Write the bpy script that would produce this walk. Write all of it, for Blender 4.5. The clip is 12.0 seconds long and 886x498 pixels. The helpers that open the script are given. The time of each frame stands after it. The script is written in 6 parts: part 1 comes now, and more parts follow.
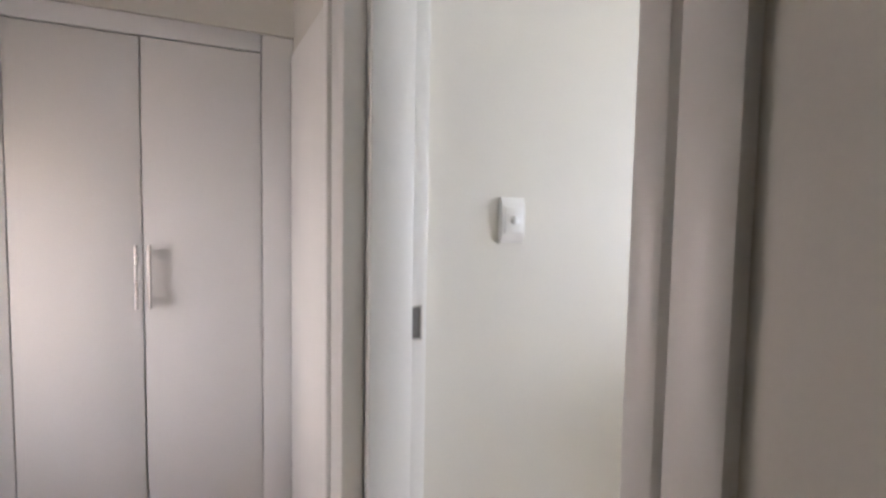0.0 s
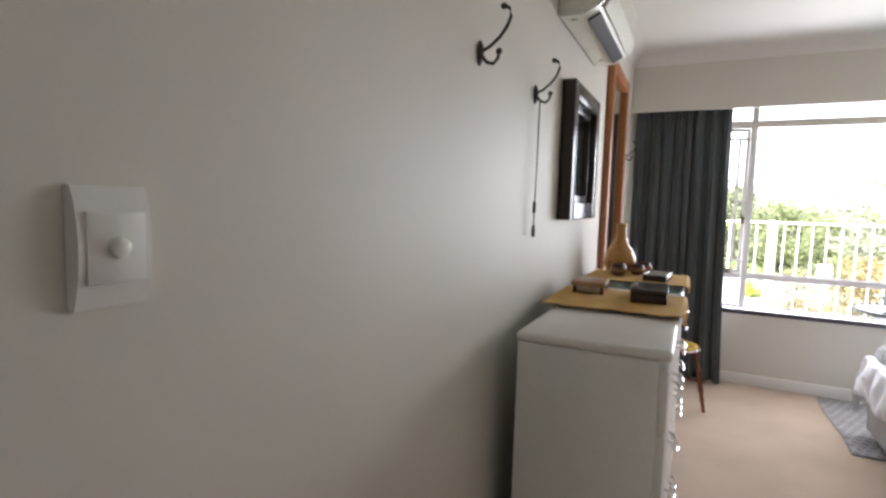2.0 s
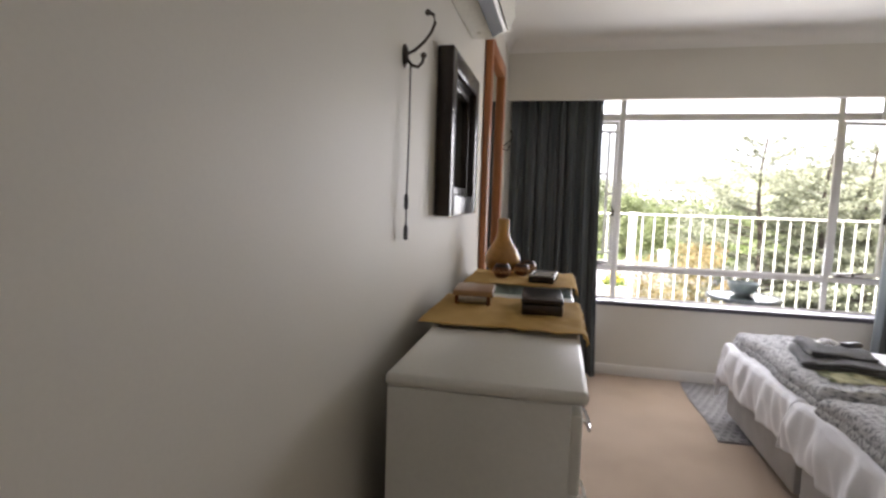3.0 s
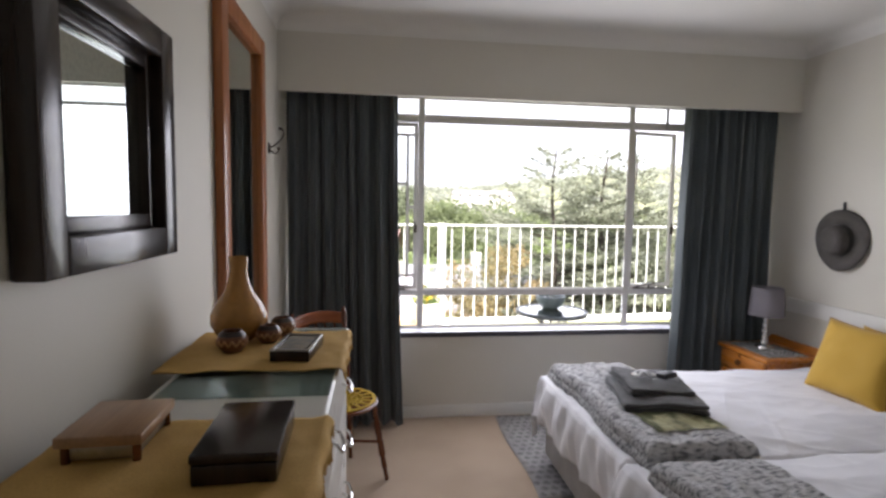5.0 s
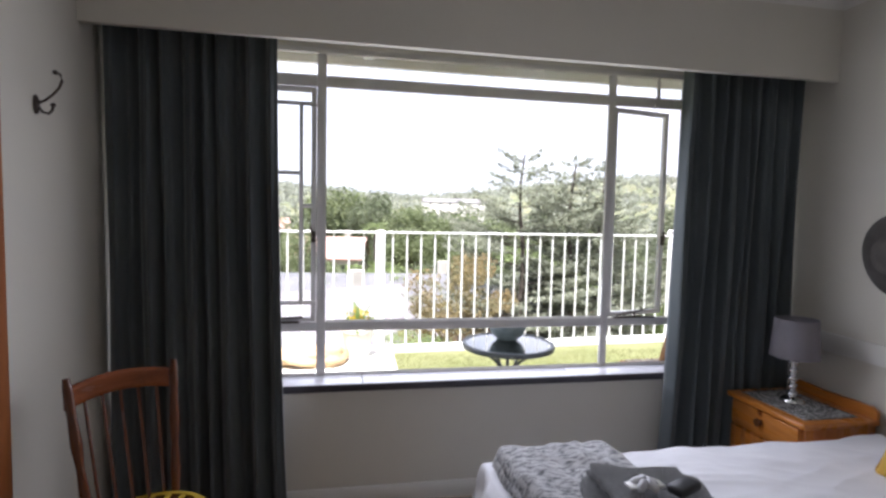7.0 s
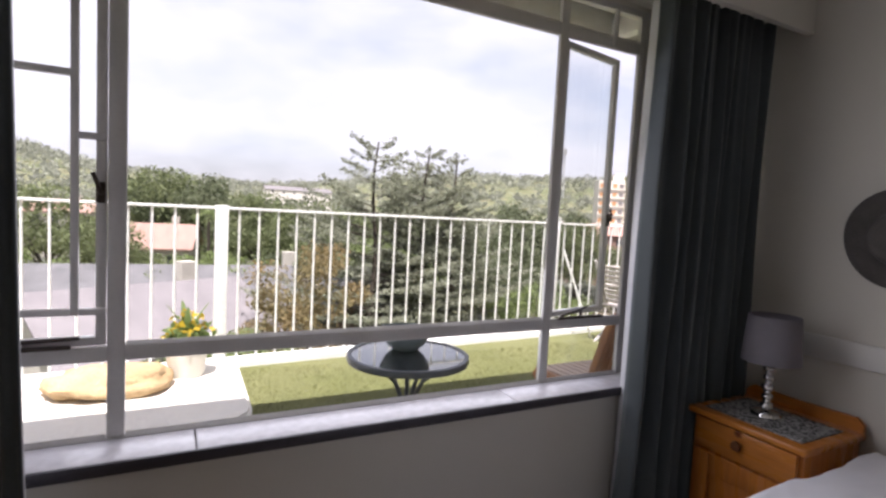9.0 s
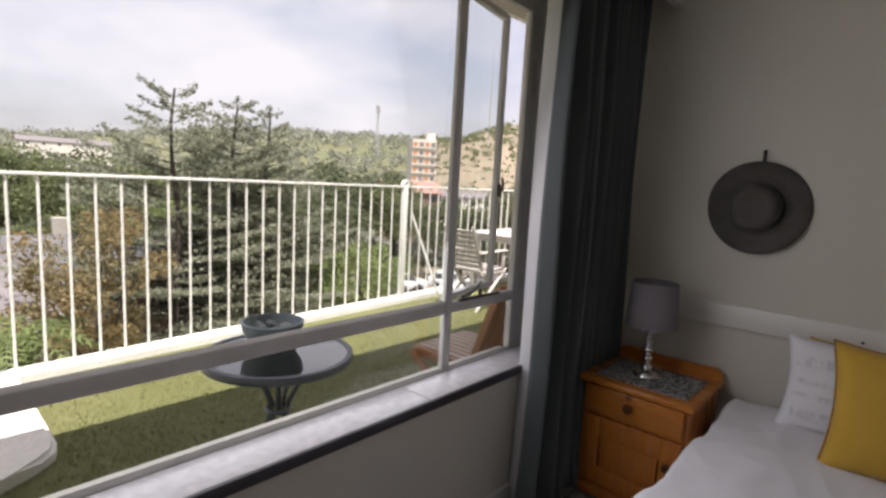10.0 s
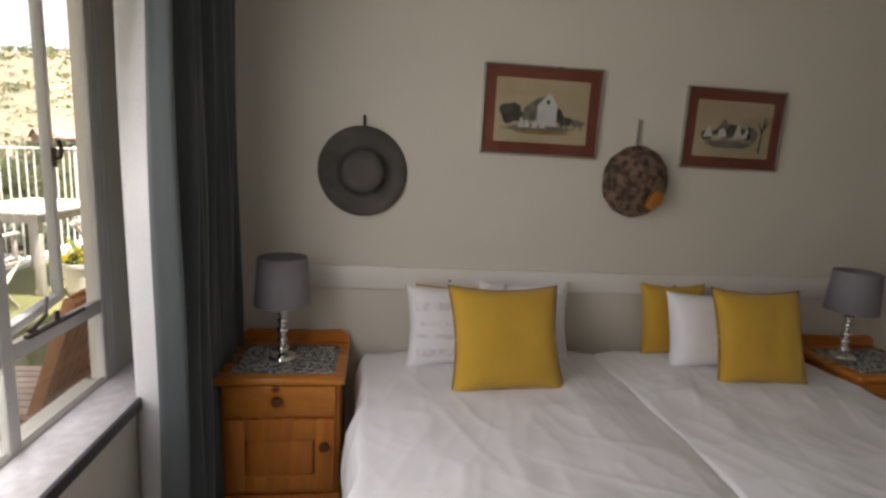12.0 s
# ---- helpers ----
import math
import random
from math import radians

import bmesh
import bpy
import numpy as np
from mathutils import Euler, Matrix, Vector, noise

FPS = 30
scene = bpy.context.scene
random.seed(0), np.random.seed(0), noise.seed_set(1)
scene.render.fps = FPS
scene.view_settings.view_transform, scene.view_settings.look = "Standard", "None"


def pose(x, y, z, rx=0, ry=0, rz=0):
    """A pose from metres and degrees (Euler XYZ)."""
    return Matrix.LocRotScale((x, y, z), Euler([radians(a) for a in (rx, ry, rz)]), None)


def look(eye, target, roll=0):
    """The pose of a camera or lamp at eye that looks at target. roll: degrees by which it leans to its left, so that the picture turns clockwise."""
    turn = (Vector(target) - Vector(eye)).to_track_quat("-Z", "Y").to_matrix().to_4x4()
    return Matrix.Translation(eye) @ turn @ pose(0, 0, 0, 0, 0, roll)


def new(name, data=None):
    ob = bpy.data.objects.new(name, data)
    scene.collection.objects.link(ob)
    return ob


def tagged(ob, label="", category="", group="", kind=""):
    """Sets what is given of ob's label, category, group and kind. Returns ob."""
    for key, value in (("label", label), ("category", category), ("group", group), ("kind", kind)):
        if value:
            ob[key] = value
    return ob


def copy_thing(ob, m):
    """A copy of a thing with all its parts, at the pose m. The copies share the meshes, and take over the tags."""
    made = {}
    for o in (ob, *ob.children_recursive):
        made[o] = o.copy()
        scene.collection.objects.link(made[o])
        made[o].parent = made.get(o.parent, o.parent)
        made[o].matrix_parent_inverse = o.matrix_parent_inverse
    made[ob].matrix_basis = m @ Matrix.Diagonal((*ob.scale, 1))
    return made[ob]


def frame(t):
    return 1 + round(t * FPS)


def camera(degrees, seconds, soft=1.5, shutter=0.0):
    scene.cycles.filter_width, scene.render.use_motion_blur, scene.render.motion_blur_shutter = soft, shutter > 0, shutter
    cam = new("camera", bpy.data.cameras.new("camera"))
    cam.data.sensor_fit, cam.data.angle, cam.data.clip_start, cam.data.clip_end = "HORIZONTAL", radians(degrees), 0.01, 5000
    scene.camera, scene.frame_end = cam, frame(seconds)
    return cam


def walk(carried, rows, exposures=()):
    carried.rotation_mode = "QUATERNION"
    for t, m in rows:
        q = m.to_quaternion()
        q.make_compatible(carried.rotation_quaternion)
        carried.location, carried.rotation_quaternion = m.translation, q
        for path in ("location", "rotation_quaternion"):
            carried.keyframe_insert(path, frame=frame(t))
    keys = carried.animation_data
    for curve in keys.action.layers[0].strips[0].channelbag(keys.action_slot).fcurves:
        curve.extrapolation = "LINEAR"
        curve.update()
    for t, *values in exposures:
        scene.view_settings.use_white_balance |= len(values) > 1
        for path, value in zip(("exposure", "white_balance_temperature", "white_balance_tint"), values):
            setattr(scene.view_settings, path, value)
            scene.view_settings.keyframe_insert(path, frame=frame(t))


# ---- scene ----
cam = camera(81.2, 12.0, soft=2.7)
EXPO = [(0.0, 4.85, 5700, 17), (0.5, 4.75, 5800, 17), (1.0, 4.25, 5900, 17), (1.5, 3.8, 6200, 18), (2.5, 3.1, 6100, 18), (3.5, 2.85, 6700, 19), (5.5, 2.25, 6000, 19), (6.5, 2.0, 5900, 19),
        (8.5, 1.65, 6100, 24), (9.5, 1.0, 6450, 22), (10.5, 1.05, 6700, 19), (11.5, 1.4, 6900, 17), (12.0, 1.8, 7000, 17)]
PATH = [
    (0, (1.198, 0.159, 1.404), (-0.596, 1.034, 1.271), 1.0),
    (0.5, (0.976, 0.238, 1.417), (-0.677, 1.356, 1.276), 1.3),
    (1, (0.778, 0.348, 1.428), (-0.716, 1.669, 1.286), 1.9),
    (1.5, (0.622, 0.449, 1.439), (-0.6, 2.025, 1.286), 2.2),
    (2, (0.543, 0.625, 1.447), (-0.331, 2.415, 1.266), 1.6),
    (2.5, (0.469, 0.838, 1.441), (-0.135, 2.736, 1.26), 1.8),
    (3, (0.431, 1.043, 1.454), (0.006, 2.987, 1.254), 1.7),
    (3.3, (0.415, 1.157, 1.478), (0.156, 3.129, 1.267), 1.4),
    (3.5, (0.416, 1.246, 1.482), (0.275, 3.23, 1.272), 1.0),
    (3.7, (0.439, 1.353, 1.494), (0.401, 3.341, 1.286), 0.9),
    (5.3, (0.734, 2.044, 1.524), (1.026, 4.017, 1.379), 0.7),
    (5.5, (0.834, 2.167, 1.523), (1.158, 4.137, 1.388), 0.6),
    (6, (0.992, 2.402, 1.509), (1.343, 4.367, 1.385), 0.9),
    (6.5, (1.024, 2.655, 1.493), (1.385, 4.618, 1.365), 1.1),
    (6.7, (1.043, 2.754, 1.499), (1.403, 4.717, 1.365), 1.2),
    (8.3, (1.093, 3.585, 1.37), (1.589, 5.521, 1.309), 3.2),
    (8.5, (1.064, 3.658, 1.367), (1.655, 5.567, 1.3), 3.3),
    (9, (1.082, 3.891, 1.358), (2.0, 5.662, 1.219), 3.0),
    (9.5, (1.061, 4.114, 1.403), (2.252, 5.707, 1.191), 2.7),
    (10, (1.023, 4.343, 1.395), (2.491, 5.676, 1.132), 3.1),
    (10.5, (1.12, 4.505, 1.405), (2.822, 5.504, 1.082), 2.1),
    (11, (1.214, 4.604, 1.395), (3.074, 5.271, 1.089), 2.9),
    (11.5, (1.237, 4.717, 1.403), (3.203, 4.922, 1.097), 4.4),
    (11.6, (1.257, 4.749, 1.419), (3.23, 4.837, 1.1), 4.0),
    (12, (1.215, 4.786, 1.423), (3.169, 4.526, 1.08), 3.1),
]
walk(cam, [(t, look(eye, target, roll)) for t, eye, target, roll in PATH],
     exposures=EXPO)

# ---------------------------------------------------------------- world and sun
SUN_EL, SUN_AZ = radians(71.0), radians(205.0)      # azimuth clockwise from +y
world = bpy.data.worlds.new("sky")
scene.world = world
world.use_nodes = True
wn, wl = world.node_tree.nodes, world.node_tree.links
wn.clear()
w_out = wn.new("ShaderNodeOutputWorld")
w_bg = wn.new("ShaderNodeBackground")
w_sky = wn.new("ShaderNodeTexSky")
w_sky.sky_type = 'NISHITA'
w_sky.sun_disc = False
w_sky.sun_elevation, w_sky.sun_rotation = SUN_EL, SUN_AZ
w_sky.dust_density = 4.0
w_tc = wn.new("ShaderNodeTexCoord")
w_map = wn.new("ShaderNodeMapping")
w_map.inputs["Scale"].default_value = (1.0, 1.0, 2.6)
w_noise = wn.new("ShaderNodeTexNoise")
w_noise.inputs["Scale"].default_value = 1.9
w_noise.inputs["Detail"].default_value = 7.0
w_noise.inputs["Roughness"].default_value = 0.55
w_ramp = wn.new("ShaderNodeValToRGB")
w_ramp.color_ramp.elements[0].position, w_ramp.color_ramp.elements[1].position = 0.36, 0.60
w_ramp.color_ramp.elements[0].color = (0.45, 0.45, 0.45, 1)
w_mix = wn.new("ShaderNodeMix")
w_mix.data_type = 'RGBA'
w_mix.inputs[7].default_value = (5.6, 5.5, 5.7, 1)
wl.new(w_tc.outputs["Generated"], w_map.inputs["Vector"])
wl.new(w_map.outputs[0], w_noise.inputs["Vector"])
wl.new(w_noise.outputs[0], w_ramp.inputs[0])
wl.new(w_ramp.outputs[0], w_mix.inputs[0])
wl.new(w_sky.outputs[0], w_mix.inputs[6])
wl.new(w_mix.outputs[2], w_bg.inputs[0])
w_bg.inputs[1].default_value = 0.09
wl.new(w_bg.outputs[0], w_out.inputs[0])

sun = new("sun", bpy.data.lights.new("sun", 'SUN'))
sun.data.energy, sun.data.angle, sun.data.color = 5.0, radians(0.55), (1.0, 0.95, 0.87)
SUN_DIR = Vector((math.sin(SUN_AZ) * math.cos(SUN_EL), math.cos(SUN_AZ) * math.cos(SUN_EL), math.sin(SUN_EL)))
sun.matrix_world = look(SUN_DIR * 60, (0, 0, 0))

skylight = new("window_daylight", bpy.data.lights.new("window_daylight", 'AREA'))
skylight.data.shape, skylight.data.size, skylight.data.size_y = 'RECTANGLE', 1.9, 1.5
skylight.data.energy, skylight.data.color = 6.0, (0.97, 0.98, 1.0)
skylight.matrix_world = look((1.76, 5.60, 1.40), (1.76, 2.6, 0.5))
# added fill lamp that brightens the passage; no source is known there
passage_fill = new("passage_fill_lamp", bpy.data.lights.new("passage_fill_lamp", 'AREA'))
passage_fill.data.shape, passage_fill.data.size, passage_fill.data.size_y = 'RECTANGLE', 0.55, 0.95
passage_fill.data.spread = radians(75)
passage_fill.data.energy, passage_fill.data.color = 0.05, (1.0, 0.94, 0.86)
passage_fill.matrix_world = look((-0.40, -1.19, 1.15), (-0.95, 0.45, 0.85))

# ---------------------------------------------------------------- materials
MATS = {}


def mat(name, a, b=None, rough=0.6, metal=0.0, scale=6.0, fine=90.0, bump=0.15, dist=0.004, stretch=(1, 1, 1), spec=0.5, lo=0.35, hi=0.65,
        island=0.0, sheen=0.0, rough_var=0.08, grain=0.1):
    """Two-scale procedural surface: colours a to b by a broad noise, a fine grain over it, bump from the grain."""
    if name in MATS:
        return MATS[name]
    b = b or tuple(c * 0.86 for c in a)
    m = bpy.data.materials.new(name)
    m.use_nodes = True
    n, l = m.node_tree.nodes, m.node_tree.links
    p = n["Principled BSDF"]
    tc = n.new("ShaderNodeTexCoord")
    mp = n.new("ShaderNodeMapping")
    mp.inputs["Scale"].default_value = stretch
    l.new(tc.outputs["Object"], mp.inputs["Vector"])
    big = n.new("ShaderNodeTexNoise")
    big.inputs["Scale"].default_value, big.inputs["Detail"].default_value = scale, 5
    small = n.new("ShaderNodeTexNoise")
    small.inputs["Scale"].default_value, small.inputs["Detail"].default_value = fine, 3
    for t in (big, small):
        l.new(mp.outputs[0], t.inputs["Vector"])
    ramp = n.new("ShaderNodeValToRGB")
    ramp.color_ramp.elements[0].position, ramp.color_ramp.elements[1].position = lo, hi
    ramp.color_ramp.elements[0].color, ramp.color_ramp.elements[1].color = (*a, 1), (*b, 1)
    l.new(big.outputs[0], ramp.inputs[0])
    mr = n.new("ShaderNodeMapRange")
    mr.inputs[1].default_value, mr.inputs[2].default_value = 0.3, 0.7
    mr.inputs[3].default_value, mr.inputs[4].default_value = 1 - 1.1 * grain, 1 + grain
    l.new(small.outputs[0], mr.inputs[0])
    mul = n.new("ShaderNodeMix")
    mul.data_type, mul.blend_type = 'RGBA', 'MULTIPLY'
    mul.inputs[0].default_value = 1.0
    l.new(ramp.outputs[0], mul.inputs[6])
    l.new(mr.outputs[0], mul.inputs[7])
    last = mul.outputs[2]
    if island:
        geo = n.new("ShaderNodeNewGeometry")
        ir = n.new("ShaderNodeMapRange")
        ir.inputs[3].default_value, ir.inputs[4].default_value = 1 - island, 1 + island
        l.new(geo.outputs["Random Per Island"], ir.inputs[0])
        mi = n.new("ShaderNodeMix")
        mi.data_type, mi.blend_type = 'RGBA', 'MULTIPLY'
        mi.inputs[0].default_value = 1.0
        l.new(last, mi.inputs[6])
        l.new(ir.outputs[0], mi.inputs[7])
        last = mi.outputs[2]
    l.new(last, p.inputs["Base Color"])
    rr = n.new("ShaderNodeMapRange")
    rr.inputs[3].default_value, rr.inputs[4].default_value = max(0.02, rough - rough_var), min(1.0, rough + rough_var)
    l.new(big.outputs[0], rr.inputs[0])
    l.new(rr.outputs[0], p.inputs["Roughness"])
    p.inputs["Metallic"].default_value = metal
    p.inputs["Specular IOR Level"].default_value = spec
    if sheen:
        p.inputs["Sheen Weight"].default_value = sheen
    if bump:
        bp = n.new("ShaderNodeBump")
        bp.inputs["Strength"].default_value, bp.inputs["Distance"].default_value = bump, dist
        l.new(small.outputs[0], bp.inputs["Height"])
        l.new(bp.outputs[0], p.inputs["Normal"])
    MATS[name] = m
    return m


def wood(name, a, b, rough=0.35, axis="z", scale=1.0, knots=True):
    """Long grain along one axis, with darker knots."""
    if name in MATS:
        return MATS[name]
    st = {"x": (0.5, 7, 7), "y": (7, 0.5, 7), "z": (7, 7, 0.5)}[axis]
    m = mat(name, a, b, rough=rough, scale=3.2 * scale, fine=22 * scale, bump=0.08, dist=0.002, stretch=st, lo=0.3, hi=0.7)
    if knots:
        n, l = m.node_tree.nodes, m.node_tree.links
        p = n["Principled BSDF"]
        tc = n.new("ShaderNodeTexCoord")
        v = n.new("ShaderNodeTexVoronoi")
        v.inputs["Scale"].default_value = 5.0
        l.new(tc.outputs["Object"], v.inputs["Vector"])
        r = n.new("ShaderNodeValToRGB")
        r.color_ramp.elements[0].position, r.color_ramp.elements[1].position = 0.05, 0.11
        r.color_ramp.elements[0].color = (0.28, 0.17, 0.1, 1)
        r.color_ramp.elements[1].color = (1, 1, 1, 1)
        l.new(v.outputs["Distance"], r.inputs[0])
        mx = n.new("ShaderNodeMix")
        mx.data_type, mx.blend_type = 'RGBA', 'MULTIPLY'
        mx.inputs[0].default_value = 1.0
        l.new(p.inputs["Base Color"].links[0].from_socket, mx.inputs[6])
        l.new(r.outputs[0], mx.inputs[7])
        l.new(mx.outputs[2], p.inputs["Base Color"])
    return m


def glass_mat(name, tint=(0.96, 0.98, 0.97), gloss=0.02, weight=1.0):
    if name in MATS:
        return MATS[name]
    m = bpy.data.materials.new(name)
    m.use_nodes = True
    n, l = m.node_tree.nodes, m.node_tree.links
    n.remove(n["Principled BSDF"])
    tr = n.new("ShaderNodeBsdfTransparent")
    tr.inputs[0].default_value = (*tint, 1)
    gl = n.new("ShaderNodeBsdfGlossy")
    gl.inputs["Roughness"].default_value = gloss
    fr = n.new("ShaderNodeFresnel")
    fr.inputs[0].default_value = 1.45
    mm = n.new("ShaderNodeMath")
    mm.operation = 'MULTIPLY'
    mm.inputs[1].default_value = weight
    mx = n.new("ShaderNodeMixShader")
    l.new(fr.outputs[0], mm.inputs[0])
    l.new(mm.outputs[0], mx.inputs[0])
    l.new(tr.outputs[0], mx.inputs[1])
    l.new(gl.outputs[0], mx.inputs[2])
    l.new(mx.outputs[0], n["Material Output"].inputs[0])
    MATS[name] = m
    return m


WALL = mat("wall_paint", (0.67, 0.645, 0.575), (0.64, 0.615, 0.547), rough=0.54, scale=1.3, fine=140, bump=0.05, dist=0.0006, grain=0.012, rough_var=0.04, spec=0.55)
CEIL = mat("ceiling_paint", (0.80, 0.79, 0.75), (0.77, 0.76, 0.72), rough=0.8, scale=1.1, fine=120, bump=0.04, dist=0.0006, grain=0.012)
TRIM = mat("trim_gloss_white", (0.78, 0.77, 0.73), (0.74, 0.73, 0.69), rough=0.3, scale=2, fine=90, bump=0.03, dist=0.0005, grain=0.012)
CUPB = mat("cupboard_white", (0.80, 0.79, 0.77), (0.77, 0.76, 0.74), rough=0.55, scale=1.5, fine=120, bump=0.02, dist=0.0005, grain=0.01)
CARPET = mat("carpet_beige", (0.46, 0.35, 0.25), (0.39, 0.29, 0.20), rough=0.95, scale=2.2, fine=260, bump=0.6, dist=0.006, sheen=0.3)
DRESS = mat("dresser_white", (0.76, 0.75, 0.71), (0.70, 0.69, 0.64), rough=0.3, scale=2.4, fine=110, bump=0.04, dist=0.0006, grain=0.02)
STEEL = mat("steel_frame_white", (0.64, 0.63, 0.61), (0.56, 0.55, 0.53), rough=0.45, scale=5, fine=90, bump=0.08, dist=0.0006, grain=0.03)
GRILLE = mat("rail_white", (0.84, 0.84, 0.82), (0.74, 0.74, 0.71), rough=0.45, scale=4, fine=50, bump=0.05, dist=0.001)
CURT = mat("curtain_slate", (0.088, 0.104, 0.108), (0.066, 0.080, 0.086), rough=0.85, scale=3, fine=420, bump=0.25, dist=0.001, sheen=0.25, stretch=(1, 1, 0.6))
LINING = mat("curtain_lining", (0.66, 0.66, 0.68), (0.60, 0.60, 0.63), rough=0.9, scale=3, fine=300, bump=0.2, dist=0.001)
PINE = wood("pine_orange", (0.60, 0.232, 0.042), (0.47, 0.158, 0.026), rough=0.28, axis="y")
PINE_V = wood("pine_orange_upright", (0.58, 0.215, 0.040), (0.45, 0.145, 0.024), rough=0.28, axis="z")
MIRFR = wood("mirror_frame_pine", (0.38, 0.138, 0.042), (0.28, 0.09, 0.026), rough=0.35, axis="z")
DARKWOOD = wood("chair_brown", (0.17, 0.052, 0.018), (0.10, 0.030, 0.011), rough=0.25, axis="z", knots=False)
EBONY = wood("frame_black_brown", (0.035, 0.022, 0.016), (0.018, 0.012, 0.009), rough=0.22, axis="z", knots=False)
IRON = mat("dark_iron", (0.085, 0.066, 0.052), (0.06, 0.047, 0.038), rough=0.42, metal=0.6, fine=80, bump=0.2, dist=0.001)
CHROME = mat("chrome", (0.80, 0.80, 0.80), (0.75, 0.75, 0.75), rough=0.08, metal=1.0, bump=0.0, rough_var=0.03)
BRUSHED = mat("brushed_steel", (0.55, 0.54, 0.52), (0.48, 0.47, 0.45), rough=0.3, metal=1.0, bump=0.05)
PLASTIC = mat("switch_plastic", (0.80, 0.79, 0.75), (0.78, 0.77, 0.73), rough=0.3, bump=0.0, grain=0.01, rough_var=0.02)
ACPL = mat("air_conditioner_plastic", (0.74, 0.73, 0.64), (0.70, 0.69, 0.60), rough=0.3, bump=0.02, scale=3)
BLACK = mat("black_plastic", (0.02, 0.02, 0.022), (0.03, 0.03, 0.03), rough=0.4, bump=0.05)
YELLOW = mat("runner_yellow", (0.60, 0.385, 0.12), (0.52, 0.325, 0.09), rough=0.9, scale=9, fine=300, bump=0.4, dist=0.002)
MUSTARD = mat("cushion_mustard", (0.54, 0.325, 0.035), (0.505, 0.30, 0.030), rough=0.85, scale=5, fine=320, bump=0.25, dist=0.001, sheen=0.2, grain=0.04)
PIPING = mat("cushion_piping_brown", (0.36, 0.19, 0.03), (0.30, 0.15, 0.02), rough=0.85, fine=200)
LINEN = mat("duvet_white", (0.80, 0.80, 0.83), (0.75, 0.75, 0.78), rough=0.85, scale=3.2, fine=240, bump=0.08, dist=0.001, sheen=0.15, grain=0.02)
BAND = mat("pillow_band_grey", (0.62, 0.63, 0.67), (0.76, 0.76, 0.79), rough=0.85, scale=38, fine=240, bump=0.1, dist=0.001, lo=0.45, hi=0.55)
DIVAN = mat("divan_grey_cloth", (0.42, 0.41, 0.40), (0.36, 0.35, 0.34), rough=0.95, fine=300, bump=0.3, dist=0.002)
TOWEL = mat("towel_charcoal", (0.075, 0.075, 0.078), (0.055, 0.055, 0.058), rough=1.0, scale=8, fine=420, bump=1.0, dist=0.006, sheen=0.5)
THROW = mat("throw_patterned", (0.60, 0.60, 0.60), (0.15, 0.152, 0.16), rough=0.95, scale=62, fine=240, bump=0.8, dist=0.008, lo=0.44, hi=0.64, stretch=(0.5, 1.25, 1), sheen=0.2)
LEAFPRINT = mat("throw_leaf_print", (0.40, 0.38, 0.22), (0.10, 0.11, 0.05), rough=0.95, scale=9, fine=160, bump=0.5, dist=0.006, lo=0.42, hi=0.55)
RUG = mat("rug_grey", (0.40, 0.39, 0.38), (0.30, 0.29, 0.29), rough=1.0, scale=5, fine=190, bump=0.6, dist=0.005)
RUGDARK = mat("rug_charcoal", (0.17, 0.168, 0.17), (0.13, 0.128, 0.13), rough=1.0, fine=190, bump=0.6, dist=0.005)
SLATE = mat("sill_edge_slate", (0.055, 0.05, 0.06), (0.04, 0.036, 0.045), rough=0.45, scale=6)
SILLT = mat("sill_tile_pale", (0.62, 0.60, 0.62), (0.55, 0.53, 0.55), rough=0.25, scale=3, fine=30, bump=0.03, dist=0.001)
SHADE = mat("lampshade_grey", (0.22, 0.205, 0.23), (0.18, 0.17, 0.19), rough=0.8, scale=4, fine=300, bump=0.3, dist=0.001)
DOILY = mat("doily_grey_lace", (0.07, 0.07, 0.075), (0.42, 0.42, 0.41), rough=0.95, scale=75, fine=200, bump=0.6, dist=0.003, lo=0.44, hi=0.54)
CALABASH = mat("calabash_tan", (0.50, 0.26, 0.07), (0.40, 0.19, 0.045), rough=0.25, scale=6, fine=40, bump=0.05)
CLAYPOT = mat("small_pot_brown", (0.24, 0.10, 0.045), (0.16, 0.065, 0.03), rough=0.3, scale=9, fine=50)
POTDARK = mat("small_pot_band", (0.05, 0.028, 0.02), (0.04, 0.022, 0.016), rough=0.35)
POTLIGHT = mat("small_pot_zigzag", (0.50, 0.30, 0.15), (0.42, 0.25, 0.12), rough=0.35)
HATGREY = mat("hat_grey_straw", (0.115, 0.105, 0.098), (0.085, 0.078, 0.072), rough=0.95, scale=9, fine=140, bump=0.7, dist=0.004)
BASKET = mat("cap_woven_brown", (0.19, 0.125, 0.085), (0.055, 0.036, 0.027), rough=0.95, scale=26, fine=150, bump=0.9, dist=0.006, lo=0.42, hi=0.58)
ORANGE = mat("cap_badge_orange", (0.55, 0.20, 0.035), (0.45, 0.15, 0.025), rough=0.7, scale=30)
MOUNT = mat("picture_mount_rust", (0.23, 0.062, 0.035), (0.19, 0.05, 0.028), rough=0.7, scale=5, fine=120)
PAPER = mat("picture_paper_cream", (0.56, 0.47, 0.31), (0.50, 0.41, 0.26), rough=0.8, scale=5, fine=80)
INK = mat("ink_dark_green", (0.04, 0.05, 0.035), (0.11, 0.11, 0.075), rough=0.8, scale=25, fine=80, bump=0)
INKGREY = mat("ink_grey", (0.15, 0.15, 0.145), (0.28, 0.25, 0.19), rough=0.8, scale=30, bump=0)
INKOCHRE = mat("ink_ochre", (0.26, 0.15, 0.05), (0.36, 0.25, 0.12), rough=0.8, scale=40, bump=0)
